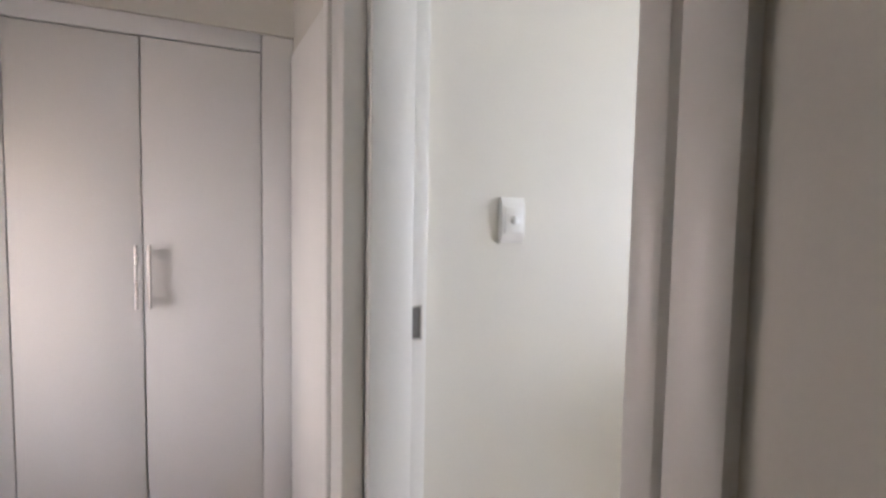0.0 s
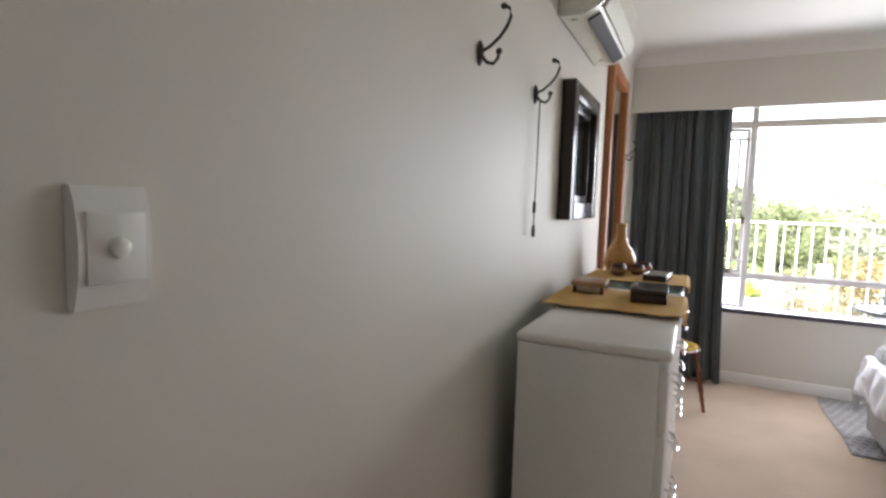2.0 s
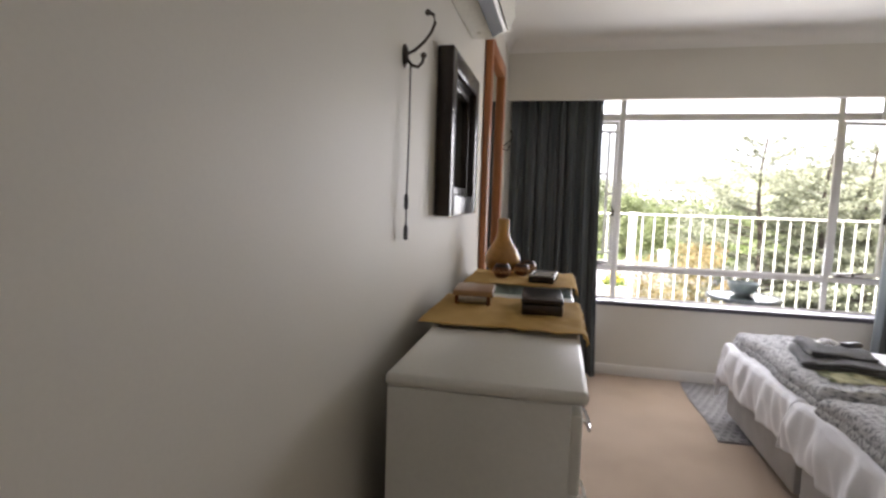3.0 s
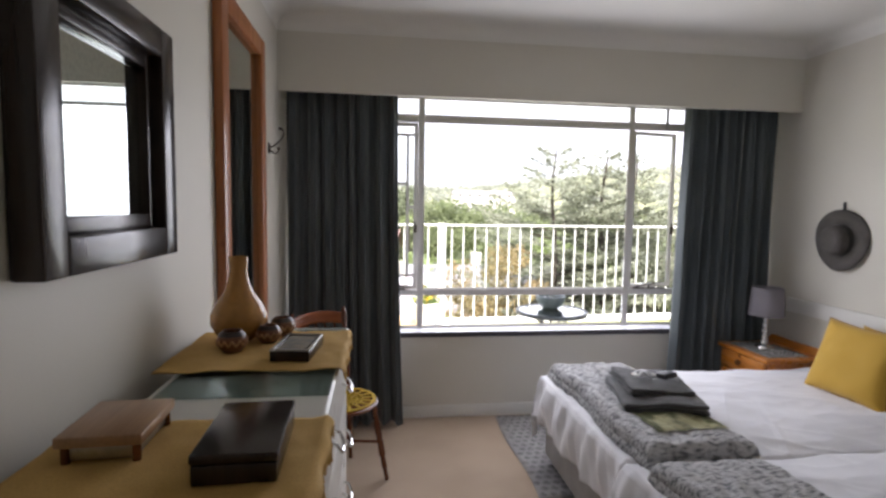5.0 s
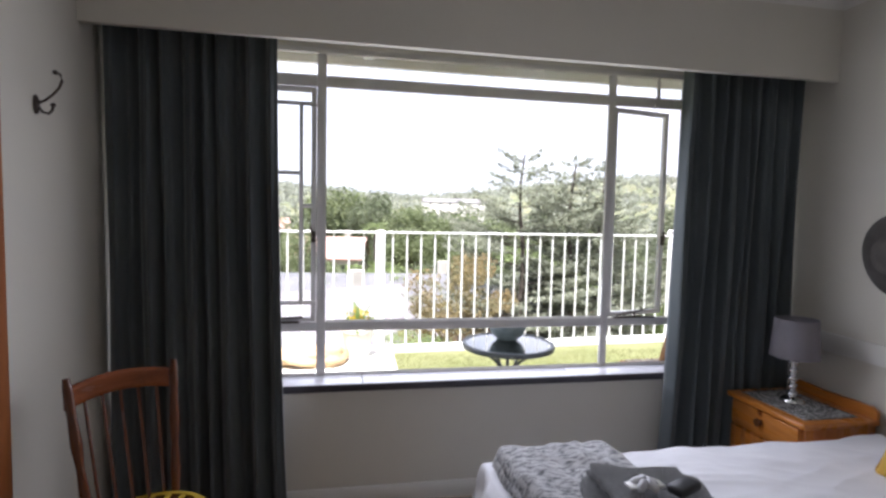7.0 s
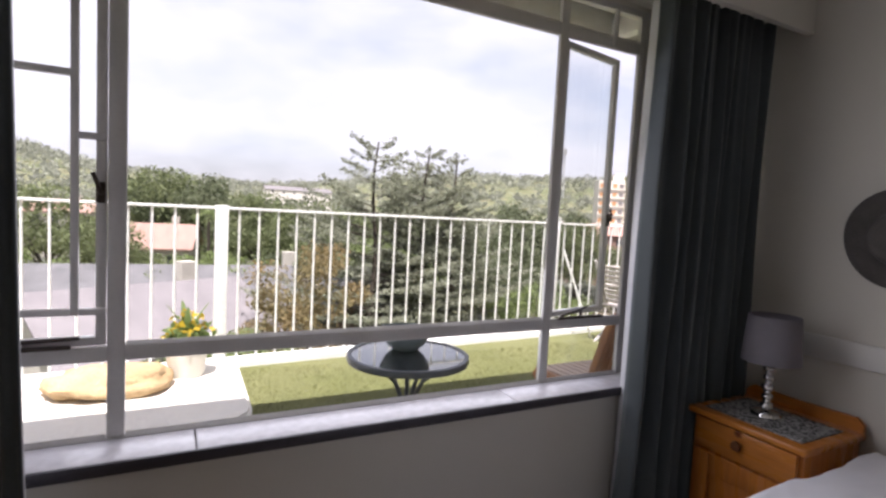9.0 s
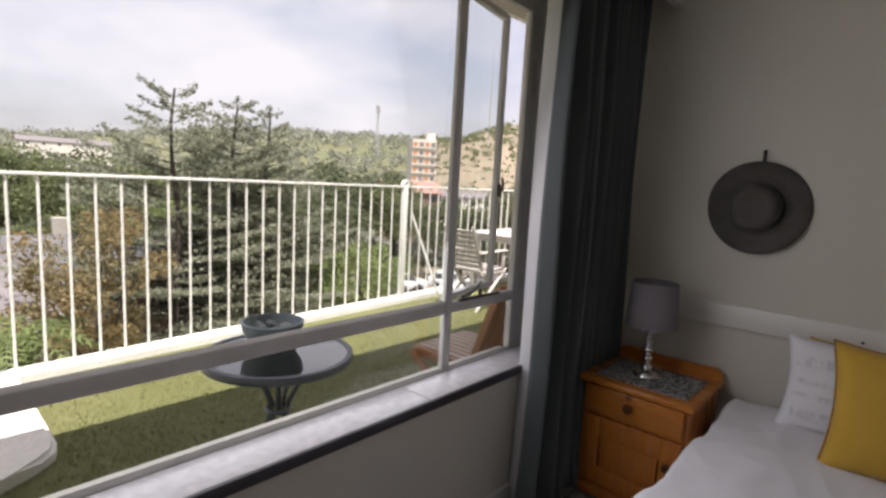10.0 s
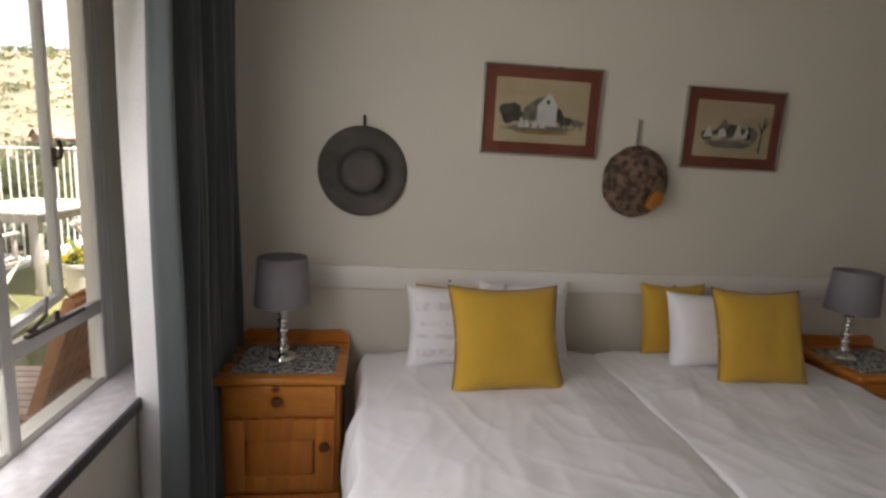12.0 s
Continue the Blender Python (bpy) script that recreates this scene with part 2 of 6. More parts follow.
INKWHITE = mat("ink_white", (0.70, 0.70, 0.68), (0.60, 0.60, 0.57), rough=0.8, scale=25, bump=0)
GLASS = glass_mat("window_glass", weight=0.16)
PGLASS = glass_mat("picture_glass", (0.98, 0.98, 0.98), 0.03, 0.7)
TGLASS = glass_mat("plate_glass", (0.80, 0.87, 0.85), 0.04, 0.5)
TABGLASS = glass_mat("table_glass", (0.88, 0.92, 0.92), 0.05, 2.4)
MIRROR = mat("mirror_silver", (0.64, 0.69, 0.65), (0.64, 0.69, 0.65), rough=0.015, metal=1.0, bump=0.0, rough_var=0.0)
# outdoors
TURF = mat("artificial_turf", (0.170, 0.180, 0.060), (0.215, 0.218, 0.088), rough=0.95, scale=1.6, fine=230, bump=0.9, dist=0.02)
SCREED = mat("terrace_screed", (0.62, 0.59, 0.53), (0.54, 0.51, 0.46), rough=0.85, scale=1.8, fine=60, bump=0.2, dist=0.003)
PLASTER = mat("outer_plaster", (0.70, 0.67, 0.60), (0.64, 0.61, 0.54), rough=0.85, scale=2, fine=90, bump=0.3, dist=0.003)
SOFFIT = wood("soffit_boards", (0.52, 0.38, 0.20), (0.44, 0.31, 0.15), rough=0.6, axis="x")
GREYTEAK = wood("weathered_teak", (0.55, 0.52, 0.49), (0.44, 0.41, 0.385), rough=0.7, axis="x", knots=False)
TEAK = wood("deck_chair_teak", (0.40, 0.19, 0.075), (0.30, 0.13, 0.05), rough=0.5, axis="x", knots=False)
TEAKPALE = wood("deck_chair_slat", (0.50, 0.38, 0.29), (0.40, 0.30, 0.23), rough=0.6, axis="y", knots=False)
TABLEMET = mat("table_grey_metal", (0.10, 0.11, 0.125), (0.075, 0.085, 0.10), rough=0.4, metal=0.3)
BOWLBLUE = mat("bowl_blue_grey", (0.235, 0.285, 0.305), (0.18, 0.22, 0.24), rough=0.5, scale=10)
PEBBLE = mat("pebble", (0.35, 0.37, 0.36), (0.22, 0.24, 0.23), rough=0.6, scale=20)
ROCK = mat("sandstone", (0.50, 0.36, 0.20), (0.38, 0.26, 0.14), rough=0.9, scale=5, fine=40, bump=0.8, dist=0.02)
POTWHITE = mat("planter_white", (0.72, 0.69, 0.62), (0.66, 0.63, 0.56), rough=0.6, scale=6)
SOIL = mat("soil", (0.05, 0.035, 0.025), (0.035, 0.025, 0.018), rough=1.0, fine=60, bump=1, dist=0.01)


def foliage(name, a, b):
    m = mat(name, a, b, rough=0.75, scale=0.6, fine=9, bump=0.0, island=0.4, lo=0.3, hi=0.7)
    n, l = m.node_tree.nodes, m.node_tree.links
    p = n["Principled BSDF"]
    t = n.new("ShaderNodeBsdfTranslucent")
    l.new(p.inputs["Base Color"].links[0].from_socket, t.inputs[0])
    mx = n.new("ShaderNodeMixShader")
    mx.inputs[0].default_value = 0.5
    l.new(p.outputs[0], mx.inputs[1])
    l.new(t.outputs[0], mx.inputs[2])
    l.new(mx.outputs[0], n["Material Output"].inputs[0])
    return m


LEAF_DARK = foliage("leaf_dark", (0.095, 0.115, 0.060), (0.125, 0.14, 0.080))
LEAF_MID = foliage("leaf_mid", (0.14, 0.17, 0.075), (0.18, 0.20, 0.10))
LEAF_LIGHT = foliage("leaf_light", (0.18, 0.235, 0.08), (0.22, 0.265, 0.11))
LEAF_CEDAR = foliage("leaf_cedar", (0.20, 0.215, 0.15), (0.25, 0.26, 0.19))
LEAF_AUTUMN = foliage("leaf_autumn", (0.27, 0.18, 0.08), (0.19, 0.18, 0.09))
# far leaves paler and greyer: distance haze put into the base colour
LEAF_FAR_HAZE = foliage("leaf_far_haze", (0.27, 0.28, 0.225), (0.31, 0.32, 0.265))
LEAF_POT = foliage("leaf_pot", (0.20, 0.26, 0.10), (0.13, 0.20, 0.05))
FLOWER = foliage("flower_yellow", (0.60, 0.42, 0.03), (0.50, 0.36, 0.03))
BARK = mat("bark", (0.075, 0.058, 0.045), (0.05, 0.04, 0.03), rough=0.95, scale=3, fine=25, bump=0.8, dist=0.03)
GROUND = mat("ground_green", (0.085, 0.105, 0.045), (0.155, 0.145, 0.08), rough=1.0, scale=0.06, fine=0.6, bump=0.5, dist=0.3)
HILLSIDE = mat("hillside_dry", (0.235, 0.195, 0.14), (0.175, 0.155, 0.108), rough=1.0, scale=0.03, fine=0.25, bump=0.5, dist=0.6)
ASPHALT = mat("asphalt", (0.06, 0.06, 0.062), (0.05, 0.05, 0.052), rough=0.9, scale=0.5, fine=20)
ROOFGREY = mat("roof_grey_tile", (0.125, 0.12, 0.126), (0.09, 0.088, 0.092), rough=0.8, scale=1, fine=12, bump=0.5, dist=0.03)
ROOFPALE = mat("roof_pale_sheet", (0.19, 0.172, 0.178), (0.155, 0.14, 0.147), rough=0.6, scale=1, fine=10, bump=0.2, dist=0.02)
ROOFPINK = mat("roof_pink_tile", (0.33, 0.20, 0.165), (0.27, 0.16, 0.135), rough=0.8, scale=1, fine=9, bump=0.4, dist=0.03)
ROOFGREEN = mat("roof_green_felt", (0.19, 0.21, 0.12), (0.15, 0.165, 0.09), rough=0.9, scale=1, fine=14, bump=0.3, dist=0.02)
HOUSEWALL = mat("house_wall_cream", (0.44, 0.41, 0.36), (0.38, 0.355, 0.31), rough=0.85, scale=1, fine=20, bump=0.2, dist=0.01)
BRICKRED = mat("house_brick", (0.25, 0.155, 0.12), (0.20, 0.125, 0.10), rough=0.9, scale=2, fine=30, bump=0.4, dist=0.01)
TOWERWALL = mat("tower_wall_white", (0.72, 0.68, 0.62), (0.66, 0.62, 0.56), rough=0.8, scale=0.3, fine=4)
WINDARK = mat("window_dark", (0.05, 0.055, 0.06), (0.07, 0.075, 0.08), rough=0.15, bump=0)
CARWHITE = mat("car_paint_white", (0.72, 0.72, 0.72), (0.68, 0.68, 0.68), rough=0.2, bump=0)
CARRED = mat("car_paint_red", (0.35, 0.04, 0.03), (0.30, 0.03, 0.025), rough=0.2, bump=0)
GALV = mat("galvanised_steel", (0.42, 0.42, 0.43), (0.36, 0.36, 0.37), rough=0.6, bump=0)
RUBBER = mat("rubber", (0.02, 0.02, 0.02), (0.025, 0.025, 0.025), rough=0.8)


# ---------------------------------------------------------------- mesh helpers
def bm_new():
    return bmesh.new()


def box(bm, x0, y0, z0, x1, y1, z1, bevel=0.0, seg=2, m=None):
    mt = Matrix.Translation(((x0 + x1) / 2, (y0 + y1) / 2, (z0 + z1) / 2)) @ Matrix.Diagonal((abs(x1 - x0), abs(y1 - y0), abs(z1 - z0), 1))
    vs = bmesh.ops.create_cube(bm, size=1.0, matrix=mt)["verts"]
    if bevel:
        es = list({e for v in vs for e in v.link_edges})
        r = bmesh.ops.bevel(bm, geom=es, offset=bevel, segments=seg, profile=0.5, affect='EDGES')
        vs = list({v for f in r["faces"] for v in f.verts} | {v for v in vs if v.is_valid})
    if m is not None:
        bmesh.ops.transform(bm, matrix=m, verts=vs)
    return vs


def rod(bm, p0, p1, r0, r1=None, seg=10):
    p0, p1 = Vector(p0), Vector(p1)
    d = p1 - p0
    m = Matrix.Translation((p0 + p1) / 2) @ d.to_track_quat('Z', 'Y').to_matrix().to_4x4()
    return bmesh.ops.create_cone(bm, cap_ends=True, segments=seg, radius1=r0, radius2=r0 if r1 is None else r1, depth=d.length, matrix=m)["verts"]


def tube(bm, pts, r, seg=8, taper=None):
    """A bent rod through points; taper: end radius."""
    pts = [Vector(p) for p in pts]
    rings = []
    for i, p in enumerate(pts):
        d = (pts[min(i + 1, len(pts) - 1)] - pts[max(i - 1, 0)]).normalized()
        q = d.to_track_quat('Z', 'Y')
        rr = r if taper is None else r + (taper - r) * i / (len(pts) - 1)
        rings.append([bm.verts.new(p + q @ Vector((rr * math.cos(a), rr * math.sin(a), 0))) for a in (2 * math.pi * k / seg for k in range(seg))])
    for a, b in zip(rings, rings[1:]):
        for k in range(seg):
            bm.faces.new((a[k], a[(k + 1) % seg], b[(k + 1) % seg], b[k]))
    bm.faces.new(rings[0][::-1])
    bm.faces.new(rings[-1])


def lathe(bm, profile, seg=28, centre=(0, 0, 0)):
    """Turns (radius, height) pairs about z."""
    cx, cy, cz = centre
    rings = []
    for r, z in profile:
        if r < 1e-5:
            rings.append([bm.verts.new((cx, cy, cz + z))])
        else:
            rings.append([bm.verts.new((cx + r * math.cos(2 * math.pi * k / seg), cy + r * math.sin(2 * math.pi * k / seg), cz + z)) for k in range(seg)])
    for a, b in zip(rings, rings[1:]):
        for k in range(seg):
            fa = [a[k % len(a)], a[(k + 1) % len(a)], b[(k + 1) % len(b)], b[k % len(b)]]
            fa = list(dict.fromkeys(fa))
            if len(fa) > 2:
                bm.faces.new(fa)


def sheet(bm, nu, nv, fn):
    g = [[bm.verts.new(fn(i / nu, j / nv)) for j in range(nv + 1)] for i in range(nu + 1)]
    for i in range(nu):
        for j in range(nv):
            bm.faces.new((g[i][j], g[i + 1][j], g[i + 1][j + 1], g[i][j + 1]))


def prism(bm, poly, y0, y1, axis="y"):
    """Extrudes a polygon: points (x, z) along y, or (y, z) along x, or (x, y) along z."""
    def P(a, b, d):
        return {"y": (a, d, b), "x": (d, a, b), "z": (a, b, d)}[axis]
    lo = [bm.verts.new(P(a, b, y0)) for a, b in poly]
    hi = [bm.verts.new(P(a, b, y1)) for a, b in poly]
    bm.faces.new(lo)
    bm.faces.new(hi[::-1])
    for k in range(len(poly)):
        bm.faces.new((lo[k], hi[k], hi[(k + 1) % len(poly)], lo[(k + 1) % len(poly)]))


def finish(name, bm, material, smooth=None):
    bmesh.ops.recalc_face_normals(bm, faces=bm.faces)
    me = bpy.data.meshes.new(name)
    bm.to_mesh(me)
    bm.free()
    me.materials.append(material)
    if smooth is not None:
        me.shade_smooth()
        if smooth < 180:
            me.set_sharp_from_angle(angle=radians(smooth))
    return me


def part(name, bm, material, parent, label="", smooth=40):
    ob = new(name, finish(name, bm, material, smooth))
    ob.parent = parent
    return tagged(ob, label)


def solo(name, bm, material, label="", category="", group="", kind="", smooth=40, m=None):
    ob = new(name, finish(name, bm, material, smooth))
    if m is not None:
        ob.matrix_world = m
    return tagged(ob, label, category, group, kind)


def thing(name, m, label, category, group="", kind=""):
    ob = new(name)
    ob.empty_display_size = 0.1
    ob.matrix_world = m
    return tagged(ob, label, category, group, kind)


def wall(name, boxes, material=WALL, label="", bevel=0.0):
    bm = bm_new()
    for b in boxes:
        box(bm, *b, bevel=bevel)
    return solo(name, bm, material, label, "wall", kind="structure", smooth=None)

# ---------------------------------------------------------------- the room
XR, YW, YF, CZ = 3.577, 5.523, 5.690, 2.68          # right wall, inner face under the window, window frame plane, ceiling
SILL, PEL, PELY = 0.630, 2.23, 5.247
TZ = 0.09                                            # terrace level

bm = bm_new()
box(bm, -1.3, -1.2, -0.12, XR + 0.2, YW + 0.06, 0.0)
solo("floor", bm, CARPET, "beige wall-to-wall carpet", "floor", kind="structure", smooth=None)
bm = bm_new()
box(bm, -0.2, 0.47, CZ, XR + 0.2, YW + 0.3, CZ + 0.12)
box(bm, -1.3, -1.2, 2.45, 2.4, 0.47, 2.55)
solo("ceiling", bm, CEIL, "plain white ceiling", "ceiling", kind="structure", smooth=None)
wall("wall_west", [(-0.2, 0.66, 0, 0, YF + 0.07, CZ)], label="off-white painted bedroom wall")
wall("wall_east", [(XR, 0.47, 0, XR + 0.2, YF + 0.07, CZ)], label="off-white painted wall behind the beds")
wall("wall_north", [(0, YW, 0, XR, YF + 0.07, 0.593), (0, YF - 0.02, 0.593, 0.44, YF + 0.07, CZ), (3.06, YF - 0.02, 0.593, XR, YF + 0.07, CZ), (0.44, YF - 0.02, 2.33, 3.06, YF + 0.07, CZ)],
     label="painted wall under and around the steel window")
wall("wall_south", [(0.99, 0.47, 0, XR, 0.66, CZ), (0, 0.47, 2.12, 0.99, 0.66, CZ)], label="wall with the bedroom doorway")
wall("wall_passage_north", [(-1.3, 0.55, 0, -0.02, 0.66, 2.45), (-0.2, 0.66, 2.45, 0, 0.662, CZ)], label="white passage wall")
# the opening in this unseen south wall is added for the fill lamp
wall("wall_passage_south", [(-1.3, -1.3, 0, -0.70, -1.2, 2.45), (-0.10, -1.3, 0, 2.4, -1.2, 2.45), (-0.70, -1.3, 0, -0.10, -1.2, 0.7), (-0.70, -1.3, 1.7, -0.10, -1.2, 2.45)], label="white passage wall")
wall("wall_passage_west", [(-1.5, -1.3, 0, -1.3, 0.66, 2.45)], label="white passage end wall")
wall("wall_passage_east", [(2.4, -1.3, 0, 2.5, 0.47, 2.45)], label="white passage end wall")
# added pane, out of view, tinted to warm the light entering the passage
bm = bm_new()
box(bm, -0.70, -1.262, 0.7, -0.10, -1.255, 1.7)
solo("passage_pane_added", bm, glass_mat("passage_tint_glass", (0.92, 0.83, 0.74), 0.3, 1.0), "added warm-tinted pane in an unseen opening", "window", kind="structure", smooth=None).visible_shadow = False
wall("bulkhead", [(-1.3, -1.2, 2.12, -1.04, 0.55, 2.45)], label="white bulkhead over the cupboard")

bm = bm_new()
box(bm, 0, PELY, PEL, XR, PELY + 0.03, CZ)
box(bm, 0, PELY + 0.03, PEL + 0.12, XR, YF - 0.02, PEL + 0.15)
solo("pelmet", bm, WALL, "plain painted pelmet over the curtains", "pelmet", kind="structure", smooth=None)
bm = bm_new()
cove = [(0, 0)] + [(0.09 - 0.09 * math.sin(a), -0.09 + 0.09 * math.cos(a)) for a in (math.pi / 2 * k / 6 for k in range(7))]
prism(bm, [(a, CZ + b) for a, b in cove], 0.66, PELY)
prism(bm, [(XR - a, CZ + b) for a, b in cove], 0.66, PELY)
prism(bm, [(PELY - a, CZ + b) for a, b in cove], 0.0, XR, axis="x")
solo("trim", bm, CEIL, "white coved cornice", "cornice", kind="structure", smooth=50)
bm = bm_new()
for b in ((0.0, 0.70, 0, 0.016, YW, 0.09), (XR - 0.016, 0.66, 0, XR, YW, 0.09), (0.016, YW - 0.016, 0, XR - 0.016, YW, 0.09), (0.99, 0.66, 0, XR - 0.016, 0.676, 0.09)):
    box(bm, *b, bevel=0.004)
solo("baseboard", bm, TRIM, "low white skirting board", "skirting", kind="structure")

# steel door frame: rebated profile on each side, with a strike plate
door = thing("door_1", pose(0, 0, 0), "white rebated steel door frame", "door frame", kind="structure")
bm = bm_new()
box(bm, -0.02, 0.517, 0, 0.09, 0.624, 2.12, 0.006)
box(bm, -0.02, 0.462, 0, 0.062, 0.517, 2.12, 0.006)
box(bm, -0.02, 0.624, 0, 0.072, 0.668, 2.12, 0.004)
box(bm, -0.06, 0.53, 0, -0.02, 0.555, 2.12, 0.004)
part("jamb", bm, TRIM, door)
bm = bm_new()
box(bm, 0.901, 0.462, 0, 0.934, 0.668, 2.12, 0.006)
box(bm, 0.946, 0.455, 0, 0.995, 0.668, 2.12, 0.006)
box(bm, 0.93, 0.478, 0, 0.95, 0.66, 2.12)
part("jamb", bm, TRIM, door)
bm = bm_new()
box(bm, 0.063, 0.464, 2.06, 0.901, 0.622, 2.118, 0.004)
part("head", bm, TRIM, door)
bm = bm_new()
for z0, z1 in ((1.103, 1.108), (1.182, 1.187)):
    box(bm, 0.0725, 0.630, z0, 0.0745, 0.654, z1)
box(bm, 0.0725, 0.650, 1.108, 0.0745, 0.654, 1.182)
part("strike_plate", bm, BRUSHED, door, "steel strike plate")
# no hole is cut: a thin dark plate paints the shade inside it
bm = bm_new()
box(bm, 0.0722, 0.630, 1.108, 0.0735, 0.650, 1.182)
part("strike_hole_shade", bm, mat("latch_hole_shade", (0.16, 0.15, 0.14), rough=0.6), door, "latch hole, its shade painted as a dark plate")
for z in (0.55, 1.78):
    bm = bm_new()
    rod(bm, (-0.04, 0.527, z), (-0.04, 0.527, z + 0.09), 0.007)
    part("hinge", bm, BRUSHED, door)


def passage_door():
    d = thing("door_2", pose(0, 0.55, 0), "closed white flush door beside the cupboard", "door", kind="structure")
    bm = bm_new()
    box(bm, -1.046, -0.012, 0.008, -0.392, -0.001, 2.045, 0.002)
    part("leaf", bm, TRIM, d)
    bm = bm_new()
    box(bm, -0.384, -0.030, 0, -0.335, -0.001, 2.10, 0.005)
    box(bm, -0.335, -0.016, 0, -0.256, -0.001, 2.10, 0.004)
    part("jamb", bm, TRIM, d)
    for z in (0.56, 1.66):
        bm = bm_new()
        for k in range(3):
            rod(bm, (-0.388, -0.016, z + 0.034 * k), (-0.388, -0.016, z + 0.034 * k + 0.031), 0.007)
        part("hinge", bm, BRUSHED, d, "painted butt hinge")


passage_door()


def built_in_cupboard():
    c = thing("cupboard", pose(-1.05, 0, 0), "white built-in cupboard with two flush doors", "cupboard")
    bm = bm_new()
    box(bm, -0.24, -1.19, 0, -0.022, 0.549, 2.118)
    part("carcass", bm, CUPB, c)
    bm = bm_new()
    box(bm, -0.022, 0.424, 0, 0.0, 0.549, 2.118, 0.002)
    box(bm, -0.022, -1.19, 2.046, 0.0, 0.42, 2.118, 0.002)
    box(bm, -0.022, -1.19, 0, 0.0, -0.414, 2.04, 0.002)
    part("face_frame", bm, CUPB, c)
    for y0, y1, yh in ((-0.409, -0.009, -0.028), (-0.003, 0.419, 0.016)):
        bm = bm_new()
        box(bm, -0.02, y0, 0.06, 0.0, y1, 2.04, 0.003)
        d = part("door", bm, CUPB, c)
        bm = bm_new()
        rod(bm, (0.032, yh, 1.03), (0.032, yh, 1.27), 0.006)
        for z in (1.06, 1.24):
            rod(bm, (0.0, yh, z), (0.032, yh, z), 0.005)
        part("handle", bm, BRUSHED, d, "brushed steel bar handle")


built_in_cupboard()


# ---------------------------------------------------------------- window
def steel_window():
    w = thing("window_1", pose(0, YF, 0), "white steel window with opening side casements", "window", kind="structure")
    H = 0.011

    def bar(name, x0, z0, x1, z1, d=H, mt=STEEL, par=w):
        bm = bm_new()
        box(bm, x0, -0.022, z0, x1, 2 * d - 0.022, z1, 0.004)
        return part(name, bm, mt, par)
    bar("frame_side", 0.44, 0.60, 0.48, 2.33)
    bar("frame_side", 2.972, 0.60, 3.006, 2.33)
    bar("frame_fillet", 3.006, 0.60, 3.034, 2.33, 0.018)
    bar("frame_fillet", 3.034, 0.60, 3.06, 2.33, 0.008)
    bar("frame_sill", 0.48, 0.60, 2.972, 0.634)
    bar("frame_head", 0.48, 2.30, 2.972, 2.33)
    bar("mullion", 0.905, 0.634, 0.952, 2.30)
    bar("mullion", 2.513, 0.634, 2.556, 2.30)
    bays = ((0.48, 0.905), (0.952, 2.513), (2.556, 2.972))
    for x0, x1 in bays:
        bar("transom", x0, 0.868, x1, 0.914)
        bar("transom", x0, 2.132, x1, 2.18)
    for x0, x1 in bays:
        for z0, z1 in ((0.634, 0.868), (2.18, 2.30)) + (((0.914, 2.132),) if 0.9 < x0 < 2.5 else ()):
            bm = bm_new()
            box(bm, x0 + 0.001, -0.012, z0 + 0.001, x1 - 0.001, -0.008, z1 - 0.001)
            part("pane", bm, GLASS, w).visible_shadow = False
            # putty fillet along the foot of the pane
            bm = bm_new()
            prism(bm, [(-0.0215, z0), (-0.0125, z0), (-0.0125, z0 + 0.012)], x0 + 0.002, x1 - 0.002, axis="x")
            part("putty", bm, STEEL, w)
    # hinged leaves: right casement ajar, left casement shut, top right vent propped out
    leaves = ((pose(2.558, 0.012, 0, 0, 0, 11.5), 0.405, 0.918, 2.128), (pose(0.484, -0.006, 0), 0.418, 0.918, 2.128))
    for m, width, zb, zt in leaves:
        c = new("casement")
        c.parent = w
        c.matrix_local = m
        for x0, z0, x1, z1 in ((0, zb, 0.026, zt), (width - 0.026, zb, width, zt), (0.026, zb, width - 0.026, zb + 0.026), (0.026, zt - 0.026, width - 0.026, zt)):
            bm = bm_new()
            box(bm, x0, -0.014, z0, x1, 0.014, z1, 0.003)
            part("casement_bar", bm, STEEL, c)
        bm = bm_new()
        box(bm, 0.026, 0.0, zb + 0.026, width - 0.026, 0.004, zt - 0.026)
        part("pane", bm, GLASS, c).visible_shadow = False
        if zt - zb > 0.5:
            bm = bm_new()
            tube(bm, [(width - 0.01, -0.016, 1.36), (width - 0.012, -0.034, 1.365), (width - 0.02, -0.04, 1.39), (width - 0.03, -0.036, 1.42)], 0.0065)
            box(bm, width - 0.026, -0.024, 1.335, width - 0.002, -0.013, 1.395, 0.003)
            part("latch", bm, IRON, c)
    bm = bm_new()
    box(bm, 2.80, -0.034, 2.135, 2.822, -0.022, 2.30, 0.003)
    part("vent_stay", bm, STEEL, w)
    # guard bars fixed inside the left casement
    for x0, z0, x1, z1 in ((0.818, 1.012, 0.838, 2.05), (0.48, 2.03, 0.818, 2.05), (0.838, 2.03, 0.905, 2.05), (0.48, 1.68, 0.818, 1.70), (0.838, 1.512, 0.905, 1.532), (0.48, 1.012, 0.818, 1.032), (0.838, 1.012, 0.905, 1.032)):
        bm = bm_new()
        box(bm, x0, -0.040, z0, x1, -0.024, z1, 0.003)
        part("guard_bar", bm, STEEL, w)
    for x0, x1, swing in ((2.585, 2.86, 0.10), (0.56, 0.84, -0.006)):
        bm = bm_new()
        box(bm, x0, -0.042, 0.915, x0 + 0.26, -0.026, 0.926, 0.002)
